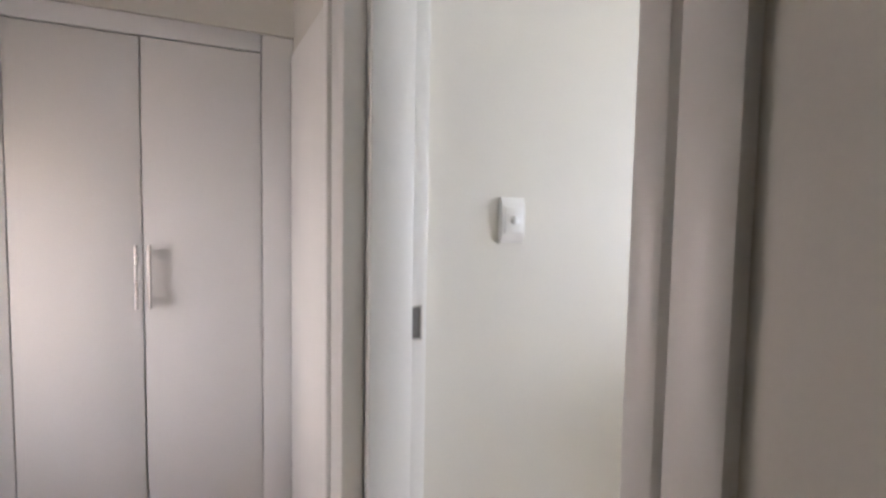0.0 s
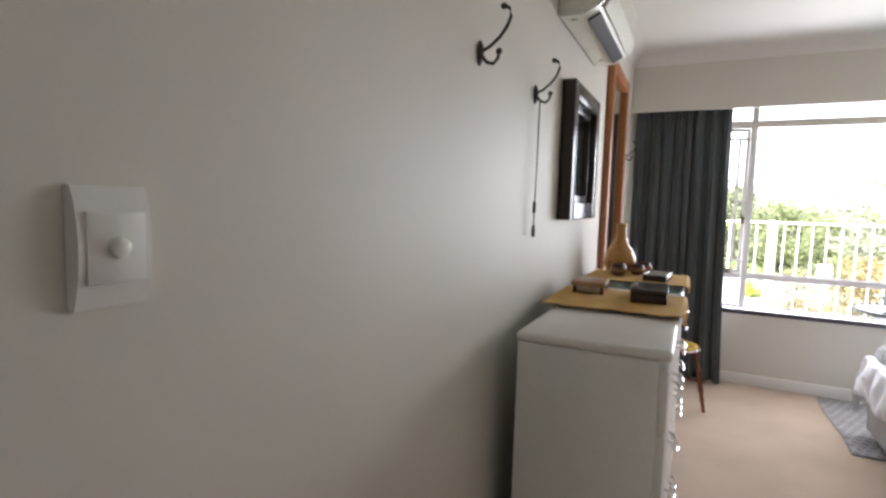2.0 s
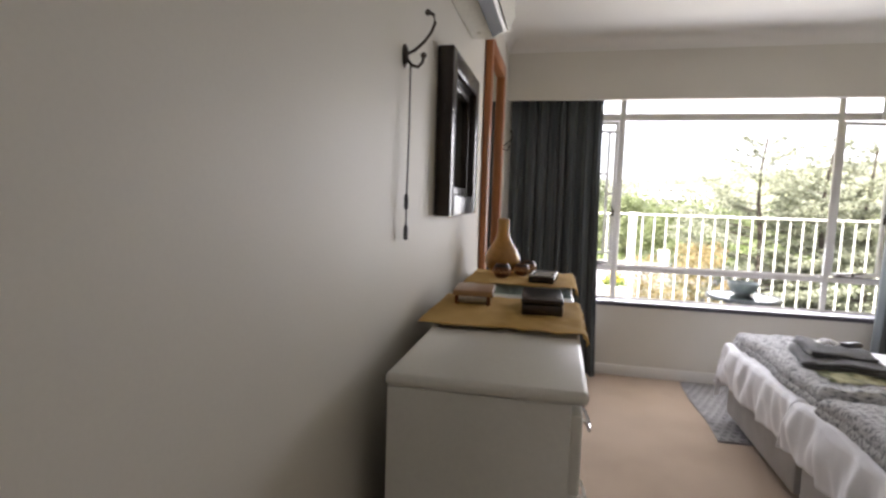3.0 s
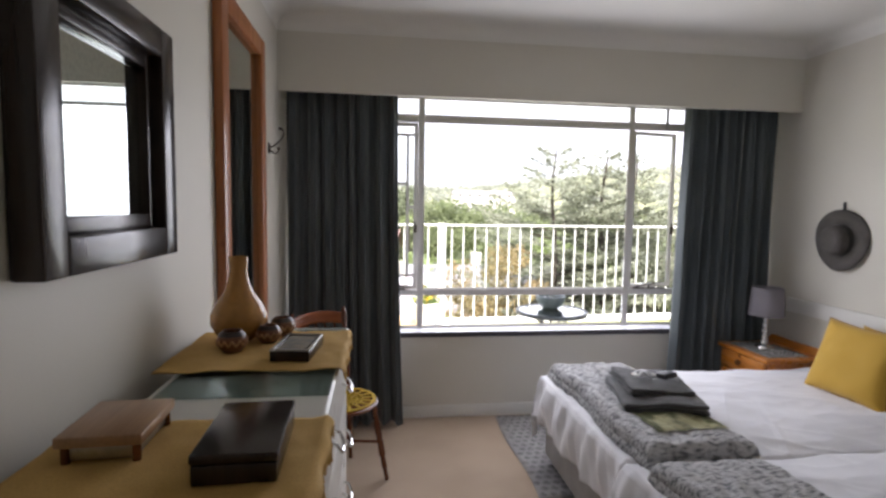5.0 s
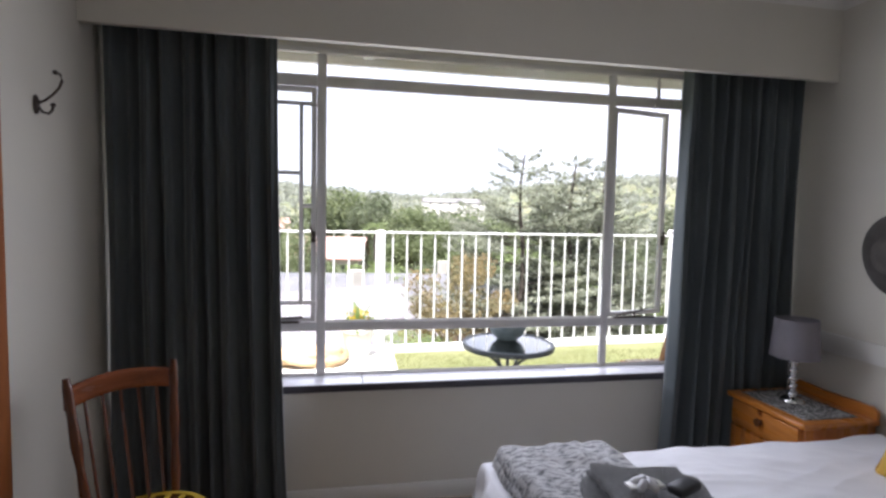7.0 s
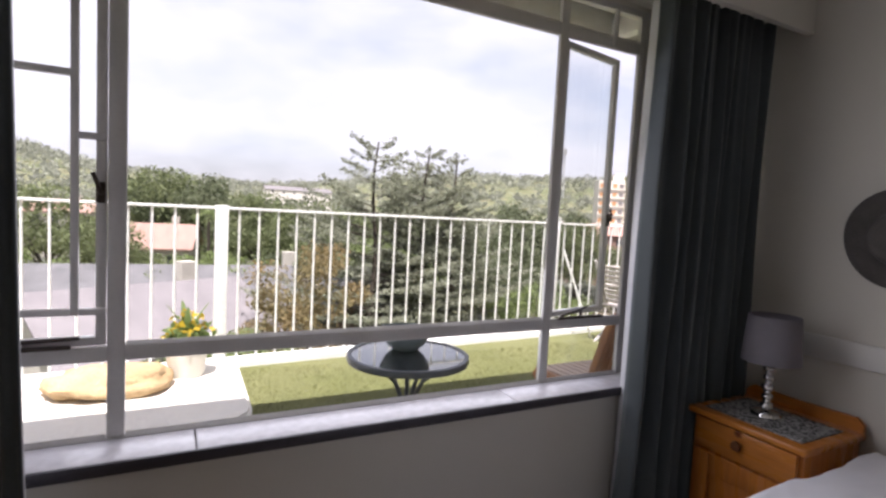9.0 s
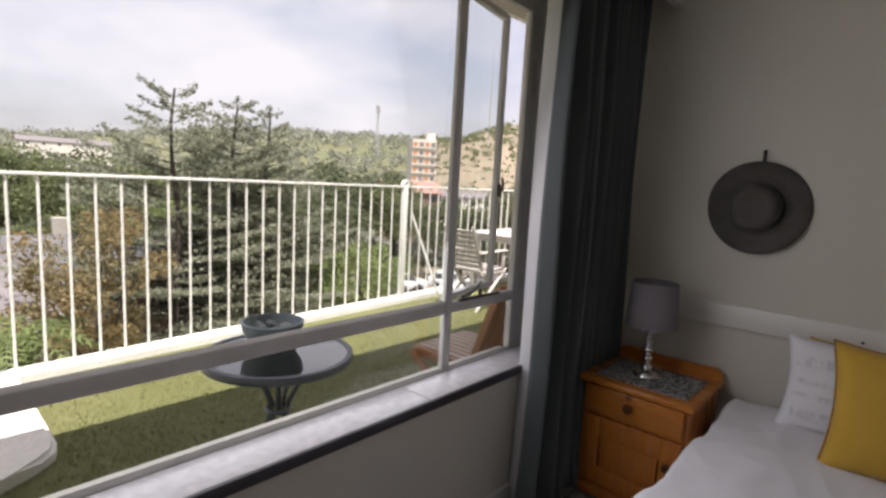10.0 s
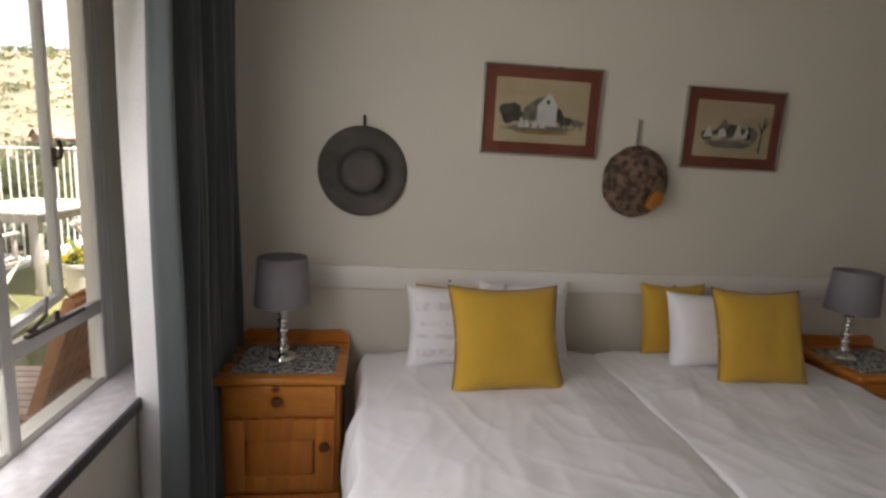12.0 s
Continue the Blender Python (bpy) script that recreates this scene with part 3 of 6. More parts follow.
        tube(bm, [(x0 + 0.02, -0.03, 0.93), (x0 + 0.12, -0.03 + swing * 0.2, 0.94), (x1, -0.024 + swing, 0.945)], 0.006)
        rod(bm, (x0 + 0.13, -0.034, 0.926), (x0 + 0.13, -0.034, 0.952), 0.007)
        part("casement_stay", bm, IRON, w)


steel_window()
sill = thing("window_sill", pose(0, 0, 0), "pale tiled window sill with a dark slate edge", "window sill", kind="structure")
bm = bm_new()
box(bm, 0.005, YW - 0.02, 0.594, XR - 0.005, YW - 0.008, SILL, 0.003)
part("sill_edge", bm, SLATE, sill, "dark slate nosing")
xs = [0.02, 1.145, 2.294, XR - 0.02]
for a, b in zip(xs, xs[1:]):
    bm = bm_new()
    box(bm, a + 0.002, YW - 0.007, 0.594, b - 0.002, YF - 0.023, SILL, 0.003)
    part("tile", bm, SILLT, sill)


def curtain(x0, x1, y, z0, z1, folds, seed, lining_side):
    rnd = random.Random(seed)
    ph = [rnd.uniform(0, 6.28) for _ in range(6)]

    def fold(u, v):
        amp = (0.026 + 0.020 * v) * (0.65 + 0.5 * abs(math.sin(u * 5.3 + ph[4])))
        w = math.sin(u * folds * 6.283 + 1.5 * math.sin(u * 9 + ph[0]) + 0.8 * math.sin(u * 21 + ph[5]) + 0.35 * math.sin(v * 3 + ph[1]) * (1 - v * 0.3))
        return amp * w + 0.012 * math.sin(u * folds * 12.6 + ph[2] + v) + 0.008 * math.sin(v * 8 + u * 20 + ph[3])

    def front(u, v):
        flare = 0.05 * v * v
        x = x0 + (x1 - x0) * u + flare * (u if lining_side > 0 else u - 1) * lining_side * (1 if lining_side > 0 else -1)
        zb = z0 + 0.006 * math.sin(u * 31)
        return (x, y + fold(u, v), z1 + (zb - z1) * v)
    c = thing("curtain", pose((x0 + x1) / 2, y, z0), "long slate-grey gathered curtain with a white lining, drawn open", "curtain", group="window curtains")
    off = Vector(((x0 + x1) / 2, y, z0))
    bm = bm_new()
    sheet(bm, folds * 14, 36, lambda u, v: Vector(front(u, v)) - off)
    o = part("drape", bm, CURT, c, smooth=180)
    s = o.modifiers.new("thickness", 'SOLIDIFY')
    s.thickness = 0.004
    bm = bm_new()

    def back(u, v):
        x, yy, z = front(u, v)
        e = 0.0 if lining_side > 0 else max(0.0, (0.1 - u) / 0.1)
        ex = 0.085 * e - 0.014 * math.sin(3.14 * e)
        return Vector((x + ex, yy * (1 - e) + (y + 0.135 + 0.012 * math.sin(v * 5)) * e + 0.018 * (1 - e), z + 0.01 * v)) - off
    sheet(bm, folds * 10, 30, back)
    o = part("lining", bm, LINING, c, "white curtain lining", smooth=180)
    s = o.modifiers.new("thickness", 'SOLIDIFY')
    s.thickness = 0.003


curtain(0.02, 0.745, 5.395, 0.02, 2.30, 8, 3, 1)
curtain(2.795, 3.50, 5.395, 0.02, 2.30, 9, 8, -1)


# ---------------------------------------------------------------- west wall
def light_switch():
    s = thing("light_switch", pose(0, 0.949, 1.392), "white cambered light switch plate with a round button", "light switch")
    bm = bm_new()
    box(bm, 0.0005, -0.040, -0.062, 0.017, 0.040, 0.062)
    bmesh.ops.subdivide_edges(bm, edges=[e for e in bm.edges if abs(e.verts[0].co.z - e.verts[1].co.z) > 0.1], cuts=10, use_grid_fill=True)
    for v in bm.verts:
        if v.co.x > 0.01:
            v.co.x -= 0.011 * (abs(v.co.z) / 0.062) ** 2.5
            v.co.y *= 0.93
    part("plate", bm, PLASTIC, s, smooth=35)
    bm = bm_new()
    box(bm, 0.010, -0.030, -0.036, 0.0185, 0.030, 0.036, 0.0015)
    part("insert", bm, PLASTIC, s)
    bm = bm_new()
    lathe(bm, [(0, 0), (0.011, 0), (0.010, 0.006), (0.006, 0.008), (0, 0.008)], 20)
    bmesh.ops.transform(bm, matrix=pose(0.0185, 0, 0, 0, 90, 0), verts=bm.verts)
    part("rocker", bm, PLASTIC, s)


light_switch()


def coat_hook(y, z):
    h = thing("coat_hook", pose(0.0, y, z), "dark iron double coat hook", "hook", group="wall hooks")
    bm = bm_new()
    lathe(bm, [(0, 0), (0.022, 0), (0.022, 0.004), (0.014, 0.010), (0, 0.012)], 18)
    bmesh.ops.transform(bm, matrix=pose(0, 0, 0, 0, 90, 0) @ Matrix.Diagonal((1.5, 0.75, 1, 1)), verts=bm.verts)
    part("back_plate", bm, IRON, h)
    bm = bm_new()
    tube(bm, [(0.008, 0, 0.005), (0.03, 0.0, 0.015), (0.055, 0.0, 0.035), (0.075, 0, 0.06), (0.085, 0, 0.085), (0.08, 0, 0.105), (0.068, 0, 0.112)], 0.0045, 8)
    bmesh.ops.create_uvsphere(bm, u_segments=10, v_segments=8, radius=0.0085, matrix=Matrix.Translation((0.064, 0, 0.112)))
    part("upper_hook", bm, IRON, h)
    bm = bm_new()
    tube(bm, [(0.008, 0, -0.008), (0.022, 0, -0.025), (0.04, 0, -0.03), (0.052, 0, -0.018), (0.055, 0, -0.002)], 0.0045, 8)
    bmesh.ops.create_uvsphere(bm, u_segments=10, v_segments=8, radius=0.0085, matrix=Matrix.Translation((0.055, 0, 0.0)))
    part("lower_hook", bm, IRON, h)
    return h


hook = coat_hook(1.923, 1.84)
copy_thing(hook, pose(0, 2.445, 1.835))
copy_thing(hook, pose(0, 4.951, 1.842))
cord = thing("hanging_cord", pose(0.012, 2.435, 1.33), "thin grey cord with dark toggles hanging from a hook", "cord")
bm = bm_new()
tube(bm, [(0.006, 0.012, 0.49), (0.008, 0.004, 0.3), (0.008, -0.006, 0.12), (0.008, -0.008, 0.02)], 0.0025, 6)
part("cord", bm, mat("cord_grey", (0.20, 0.20, 0.20), rough=0.8), cord)
for z, r in ((0.085, 0.006), (0.0, 0.0065)):
    bm = bm_new()
    lathe(bm, [(0, 0), (r, 0.004), (r, 0.036), (r * 0.5, 0.045), (0, 0.046)], 12, (0.008, -0.008, z))
    part("toggle", bm, BLACK, cord)


def framed_mirror(name, label, y0, y1, z0, z1, w, d, fm, steps):
    f = thing(name, pose(0, (y0 + y1) / 2, z0), label, "mirror")
    hy, hz = (y1 - y0) / 2, z1 - z0
    for n, pts in (("stile", (-hy, 0, -hy + w, hz)), ("stile", (hy - w, 0, hy, hz)), ("rail", (-hy + w, 0, hy - w, w)), ("rail", (-hy + w, hz - w, hy - w, hz))):
        bm = bm_new()
        a, b, c, e = pts
        box(bm, 0.002, a, b, d, c, e, 0.006)
        part(n, bm, fm, f)
    if steps:
        for n, pts in (("inner_lip", (-hy + w, w, -hy + w + steps, hz - w)), ("inner_lip", (hy - w - steps, w, hy - w, hz - w)),
                       ("inner_lip", (-hy + w + steps, w, hy - w - steps, w + steps)), ("inner_lip", (-hy + w + steps, hz - w - steps, hy - w - steps, hz - w))):
            a, b, c, e = pts
            bm = bm_new()
            box(bm, 0.002, a, b, d * 0.55, c, e, 0.003)
            part(n, bm, fm, f)
    bm = bm_new()
    box(bm, 0.004, -hy + w + steps * 0.7, w + steps * 0.7, 0.012, hy - w - steps * 0.7, hz - w - steps * 0.7)
    part("mirror_glass", bm, MIRROR, f, "silvered glass")


framed_mirror("wall_mirror", "tall pine-framed mirror on the wall", 3.955, 4.70, 0.45, 2.35, 0.085, 0.04, MIRFR, 0.0)
framed_mirror("framed_mirror", "small mirror in a deep dark wooden frame", 2.83, 3.42, 1.385, 1.975, 0.075, 0.06, EBONY, 0.035)


def air_conditioner():
    a = thing("air_conditioner", pose(0, 2.71, 2.19), "cream wall-mounted split air conditioner", "air conditioner")
    prof = [(0, 0.0), (0.10, -0.005), (0.165, 0.03), (0.195, 0.08), (0.20, 0.24), (0.185, 0.27), (0, 0.28)]
    bm = bm_new()
    prism(bm, prof, 0.0, 0.80)
    bmesh.ops.bevel(bm, geom=[e for e in bm.edges], offset=0.006, segments=2, affect='EDGES')
    part("body", bm, ACPL, a)
    bm = bm_new()
    prism(bm, [(0.105, -0.004), (0.15, 0.02), (0.15, 0.012), (0.105, -0.012)], 0.07, 0.74)
    part("louvre", bm, BLACK, a, "dark louvre slot")
    bm = bm_new()
    prism(bm, [(0.168, 0.027), (0.2, 0.082), (0.206, 0.08), (0.173, 0.022)], 0.05, 0.75)
    part("flap", bm, ACPL, a)
    for y in (0.06, 0.7):
        bm = bm_new()
        rod(bm, (0.05, y, -0.008), (0.05, y, 0.0), 0.012)
        part("screw_cap", bm, ACPL, a)


air_conditioner()


# ---------------------------------------------------------------- chests of drawers
def chest(y0, length):
    c = thing("chest_of_drawers", pose(0.0, y0, 0), "white painted chest of drawers with looped handles", "chest of drawers", group="chests along the wall")
    x0, x1, h = 0.085, 0.50, 1.07
    bm = bm_new()
    box(bm, x0, 0.004, 0.03, x1 - 0.02, length - 0.004, h - 0.03, 0.004)
    part("carcass", bm, DRESS, c)
    bm = bm_new()
    box(bm, x0 - 0.005, 0, h - 0.03, x1 + 0.012, length, h, 0.012, 3)
    part("top", bm, DRESS, c)
    rows = 5
    step = (h - 0.05 - 0.08) / rows
    for r in range(rows):
        z0 = 0.08 + r * step
        bm = bm_new()
        box(bm, x1 - 0.02, 0.02, z0 + 0.006, x1 + 0.004, length - 0.02, z0 + step - 0.006, 0.005)
        d = part("drawer", bm, DRESS, c)
        for yy in (0.22, length - 0.22):
            bm = bm_new()
            pts = [(x1 + 0.004, yy - 0.035, z0 + step * 0.58), (x1 + 0.022, yy - 0.037, z0 + step * 0.54), (x1 + 0.032, yy - 0.028, z0 + step * 0.42),
                   (x1 + 0.034, yy, z0 + step * 0.36), (x1 + 0.032, yy + 0.028, z0 + step * 0.42), (x1 + 0.022, yy + 0.037, z0 + step * 0.54), (x1 + 0.004, yy + 0.035, z0 + step * 0.58)]
            tube(bm, pts, 0.0045, 8)
            part("handle", bm, CHROME, d, "chrome loop handle")
    return c


chest(2.085, 0.868)
chest(2.957, 0.868)
TOP = 1.07
bm = bm_new()
box(bm, 0.105, 3.11, TOP + 0.001, 0.505, 3.78, TOP + 0.007, 0.002)
solo("glass_plate", bm, TGLASS, "sheet of plate glass lying on the chest", "glass plate")


def runner(y0, y1):
    t = thing("table_runner", pose(0.28, (y0 + y1) / 2, TOP), "yellow woven table runner with a fringe", "table runner", group="runners on the chests")
    hy = (y1 - y0) / 2
    rnd = random.Random(int(y0 * 100))

    def fn(u, v):
        s = u * 0.503
        yy = -hy + 2 * hy * v + 0.006 * math.sin(u * 11 + y0)
        wob = 0.003 * math.sin(u * 16 + v * 5) + 0.003 * noise.noise(Vector((u * 9, v * 9, y0)))
        xe = 0.238
        x = -0.24 + s
        if x < xe:
            return (x, yy, 0.011 + abs(wob) + 0.004)
        d = x - xe
        return (xe + min(d, 0.012) + 0.004 * math.sin(v * 19), yy, 0.013 - max(0, d - 0.006))
    bm = bm_new()
    sheet(bm, 60, 40, fn)
    o = part("cloth", bm, YELLOW, t, smooth=180)
    m = o.modifiers.new("thickness", 'SOLIDIFY')
    m.thickness = 0.003
    bm = bm_new()
    for k in range(60):
        yy = -hy + 2 * hy * (k + 0.5) / 60
        x, _, z = fn(1.0, (k + 0.5) / 60)
        tube(bm, [(x, yy, z + 0.004), (x + rnd.uniform(-0.003, 0.004), yy + rnd.uniform(-0.004, 0.004), z - 0.010 - rnd.uniform(0, 0.006))], 0.0018, 5)
    part("fringe", bm, YELLOW, t)


runner(2.50, 2.95)
runner(3.27, 3.70)
SURF = TOP + 0.017
bm = bm_new()
lathe(bm, [(0, 0), (0.04, 0), (0.07, 0.022), (0.087, 0.055), (0.086, 0.085), (0.070, 0.12), (0.046, 0.155), (0.032, 0.19), (0.027, 0.225), (0.030, 0.27), (0.026, 0.27), (0.023, 0.225), (0.02, 0.20)], 36)
solo("calabash_vase", bm, CALABASH, "tan glossy calabash vase with a long neck on a runner", "vase", m=pose(0.175, 3.60, SURF))


def small_pot(x, y, r, turn):
    p = thing("small_pot", pose(x, y, SURF, 0, 0, turn), "small round brown pot with painted zigzag bands", "pot", group="small painted pots")
    h = r * 1.45
    bm = bm_new()
    lathe(bm, [(0, 0), (r * 0.6, 0), (r * 0.9, h * 0.25), (r, h * 0.52), (r * 0.9, h * 0.8), (r * 0.66, h * 0.97), (r * 0.62, h), (r * 0.55, h * 0.97), (r * 0.7, h * 0.6), (0, h * 0.3)], 28)
    part("body", bm, CLAYPOT, p, smooth=60)
    bm = bm_new()
    lathe(bm, [(r * 0.93, h * 0.795), (r * 0.70, h * 0.965), (r * 0.67, h * 1.01), (r * 0.60, h * 1.01)], 28)
    part("rim", bm, POTDARK, p)
    bm = bm_new()
    n = 12
    for k in range(n):
        a0, a1, am = (2 * math.pi * q / n for q in (k, k + 1, k + 0.5))
        for (aa, za), (ab, zb) in (((a0, 0.36), (am, 0.62)), ((am, 0.62), (a1, 0.36))):
            tube(bm, [(r * 1.0 * math.cos(aa) * (0.955 if za < 0.5 else 0.985), r * math.sin(aa) * (0.955 if za < 0.5 else 0.985), h * za),
                      (r * math.cos((aa + ab) / 2) * 0.995, r * math.sin((aa + ab) / 2) * 0.995, h * (za + zb) / 2),
                      (r * math.cos(ab) * (0.955 if zb < 0.5 else 0.985), r * math.sin(ab) * (0.955 if zb < 0.5 else 0.985), h * zb)], 0.003, 5)
    part("zigzag", bm, POTLIGHT, p)


small_pot(0.19, 3.46, 0.043, 0)
small_pot(0.275, 3.56, 0.038, 20)
small_pot(0.30, 3.655, 0.041, 50)
fb = thing("photo_box", pose(0.385, 3.43, SURF, 0, 0, -6), "dark wooden keepsake box with a framed picture lid", "box")
bm = bm_new()
box(bm, -0.055, -0.095, 0, 0.055, 0.095, 0.030, 0.003)
part("body", bm, EBONY, fb)
bm = bm_new()
for b in ((-0.055, -0.095, 0.055, -0.087), (-0.055, 0.087, 0.055, 0.095), (-0.055, -0.087, -0.047, 0.087), (0.047, -0.087, 0.055, 0.087)):
    box(bm, b[0], b[1], 0.030, b[2], b[3], 0.035, 0.002)
part("lid_frame", bm, BRUSHED, fb, "thin silver lid edge")
bm = bm_new()
box(bm, -0.04, -0.078, 0.0302, 0.04, 0.078, 0.0315)
part("picture", bm, INKGREY, fb)
db = thing("keepsake_box", pose(0.395, 2.80, SURF, 0, 0, 2), "dark brown lidded wooden box on a runner", "box")
bm = bm_new()
box(bm, -0.065, -0.11, 0, 0.065, 0.11, 0.034, 0.004)
part("body", bm, EBONY, db)
bm = bm_new()
box(bm, -0.067, -0.112, 0.035, 0.067, 0.112, 0.052, 0.005)
part("lid", bm, EBONY, db)
gb = thing("trinket_box", pose(0.155, 2.86, SURF, 0, 0, 3), "wooden-lidded glass trinket box on small feet", "box")
bm = bm_new()
box(bm, -0.068, -0.085, 0.03, 0.068, 0.085, 0.05, 0.004)
part("lid", bm, wood("trinket_wood", (0.42, 0.25, 0.13), (0.33, 0.19, 0.10), axis="y"), gb)
bm = bm_new()
box(bm, -0.055, -0.072, 0.004, 0.055, 0.072, 0.03, 0.003)
part("tray", bm, BRUSHED, gb)
for sx in (-0.055, 0.055):
    for sy in (-0.072, 0.072):
        bm = bm_new()
        rod(bm, (sx, sy, 0), (sx, sy, 0.03), 0.007)
        part("foot", bm, DARKWOOD, gb)


# ---------------------------------------------------------------- chair in the corner
def corner_chair():
    c = thing("chair", pose(0.43, 4.71, 0, 0, 0, -52), "brown spindle-back chair with a yellow cut-out seat pad", "chair")
    # local: +x faces forwards
    bm = bm_new()
    lathe(bm, [(0, 0.425), (0.18, 0.425), (0.195, 0.435), (0.195, 0.448), (0.18, 0.455), (0, 0.455)], 40)
    part("seat", bm, DARKWOOD, c)
    bm = bm_new()
    rings = ((0.0, 0.022), (0.045, 0.052), (0.075, 0.082), (0.105, 0.112), (0.165, 0.182))
    for a, b in rings:
        lathe(bm, [(a, 0.456), (a, 0.461), (b, 0.461), (b, 0.456)] if a > 0 else [(0, 0.461), (b, 0.461), (b, 0.456)], 48)
    for r0, r1, n, w in ((0.02, 0.048, 10, 0.006), (0.05, 0.078, 16, 0.007), (0.08, 0.108, 22, 0.007), (0.11, 0.168, 18, 0.016)):
        for k in range(n):
            a = 2 * math.pi * k / n
            box(bm, r0, -w / 2, 0.4565, r1, w / 2, 0.4605, m=pose(0, 0, 0, 0, 0, math.degrees(a)))
    part("seat_pad", bm, mat("pad_yellow", (0.58, 0.40, 0.03), (0.50, 0.33, 0.02), rough=0.7, fine=120), c, "yellow cut-out seat pad")
    for sx, sy in ((0.12, 0.12), (0.12, -0.12), (-0.12, 0.12), (-0.12, -0.12)):
        bm = bm_new()
        pts = [(sx * (1 + 0.45 * k / 6), sy * (1 + 0.45 * k / 6), 0.43 * (1 - k / 6)) for k in range(7)]
        for p, q, r0, r1 in zip(pts, pts[1:], (0.013, 0.018, 0.014, 0.019, 0.016, 0.012), (0.018, 0.014, 0.019, 0.016, 0.012, 0.011)):
            rod(bm, p, q, r1, r0, 12)
        part("leg", bm, DARKWOOD, c)
    for y in (-0.17, 0.17):
        bm = bm_new()
        zs = (0.44, 0.53, 0.62, 0.70, 0.79, 0.88, 0.92)
        rr = (0.013, 0.017, 0.012, 0.018, 0.014, 0.015, 0.010)
        for k in range(6):
            f0, f1 = (zs[k] - 0.44) / 0.48, (zs[k + 1] - 0.44) / 0.48
            rod(bm, (-0.145 - 0.10 * f0, y * (0.8 + 0.2 * f0), zs[k]), (-0.145 - 0.10 * f1, y * (0.8 + 0.2 * f1), zs[k + 1]), rr[k], rr[k + 1], 12)
        part("back_post", bm, DARKWOOD, c)
    for k in range(5):
        y = -0.10 + 0.05 * k
        bm = bm_new()
        rod(bm, (-0.155, y, 0.45), (-0.262 - 0.02 * (1 - (y / 0.1) ** 2), y * 1.15, 0.835), 0.006, 0.006, 8)
        part("spindle", bm, DARKWOOD, c)
    bm = bm_new()

    def rail(u, v):
        y = -0.175 + 0.35 * u
        bow = 0.045 * (1 - (2 * u - 1) ** 2)
        return (-0.23 - bow - 0.012 * v, y, 0.815 + 0.07 * v + 0.02 * (1 - (2 * u - 1) ** 2))
    sheet(bm, 20, 4, rail)
    o = part("crest_rail", bm, wood("chair_rail", (0.30, 0.085, 0.025), (0.20, 0.055, 0.016), 0.25, axis="y", knots=False), c, smooth=180)
    m = o.modifiers.new("thickness", 'SOLIDIFY')
    m.thickness, m.offset = 0.018, 0
    bm = bm_new()
    rod(bm, (0.16, -0.16, 0.2), (-0.16, 0.16, 0.2), 0.008)
    rod(bm, (0.16, 0.16, 0.22), (-0.16, -0.16, 0.22), 0.008)
    part("stretcher", bm, DARKWOOD, c)


corner_chair()



# ---------------------------------------------------------------- beds
def drape(bm, x0, x1, y0, y1, ztop, foot, side0, side1, nx, ny, seed, puff=0.03, wrinkle=0.009):
    """A cover over a bed: hangs over the foot (x0) by foot, over y0 by side0 and over y1 by side1."""
    def fn(u, v):
        s = -foot + (x1 - x0 + foot) * u
        t = -side0 + (y1 - y0 + side0 + side1) * v
        dx = max(0.0, -s)
        dy = max(0.0, -t, t - (y1 - y0))
        drop = math.hypot(dx, dy)
        x = x0 + max(0.0, s)
        y = y0 + min(max(t, 0.0), y1 - y0)
        out = 0.055 * (1 - math.exp(-drop * 9))
        sy = -1 if t < 0 else 1
        if drop > 0:
            x -= out * dx / drop
            y += sy * out * dy / drop
        p = Vector((s * 2.2, t * 2.2, seed))
        w = noise.noise(p * 1.3) * 1.2 + noise.noise(p * 3.1 + Vector((3, 1, 0))) * 0.7
        ridge = abs(noise.noise(Vector((s * 2.0 + t * 3.2, t * 2.0 - s * 2.4, seed + 7)))) ** 0.6
        inner = min(1.0, min(max(0.02, s + 0.05), max(0.02, t + 0.05), max(0.02, (y1 - y0) - t + 0.05)) / 0.25)
        crease = abs(noise.noise(Vector((s * 1.1 + t * 6.5, t * 5.0 - s * 4.2, seed + 2)))) ** 0.5
        bend = 0.5 * noise.noise(Vector((s * 1.3, t * 1.3, seed + 11)))
        pull = 0.0
        for ca, sa, fr, off in ((0.42, 0.91, 7.5, 0.0), (0.78, -0.62, 6.0, 5.0), (0.10, 0.99, 9.5, 9.0)):
            line = abs(noise.noise(Vector(((s * ca + t * sa) * fr + bend * 2.2, (t * ca - s * sa) * 1.1, seed + off))))
            mask = max(0.0, 0.12 + noise.noise(Vector((s * 1.9, t * 1.9, seed + off + 3)))) * 1.3
            pull += mask * max(0.0, 1 - line * 7.0)
        z = ztop + puff * inner + wrinkle * w + 0.012 * (0.6 - ridge) + 0.006 * (0.6 - crease) + 0.0042 * pull - max(0.0, drop - 0.025)
        if drop > 0.03:
            q = t if dx > dy else s
            f = (0.055 * noise.noise(Vector((q * 6.5, drop * 2.5, seed))) + 0.028 * noise.noise(Vector((q * 15 + drop * 5, drop * 4, seed + 4)))) * min(1.0, drop / 0.12)
            if dx > dy:
                x -= f + 0.01
            else:
                y += sy * (f + 0.01)
        return (x, y, max(z, 0.03))
    sheet(bm, nx, ny, fn)


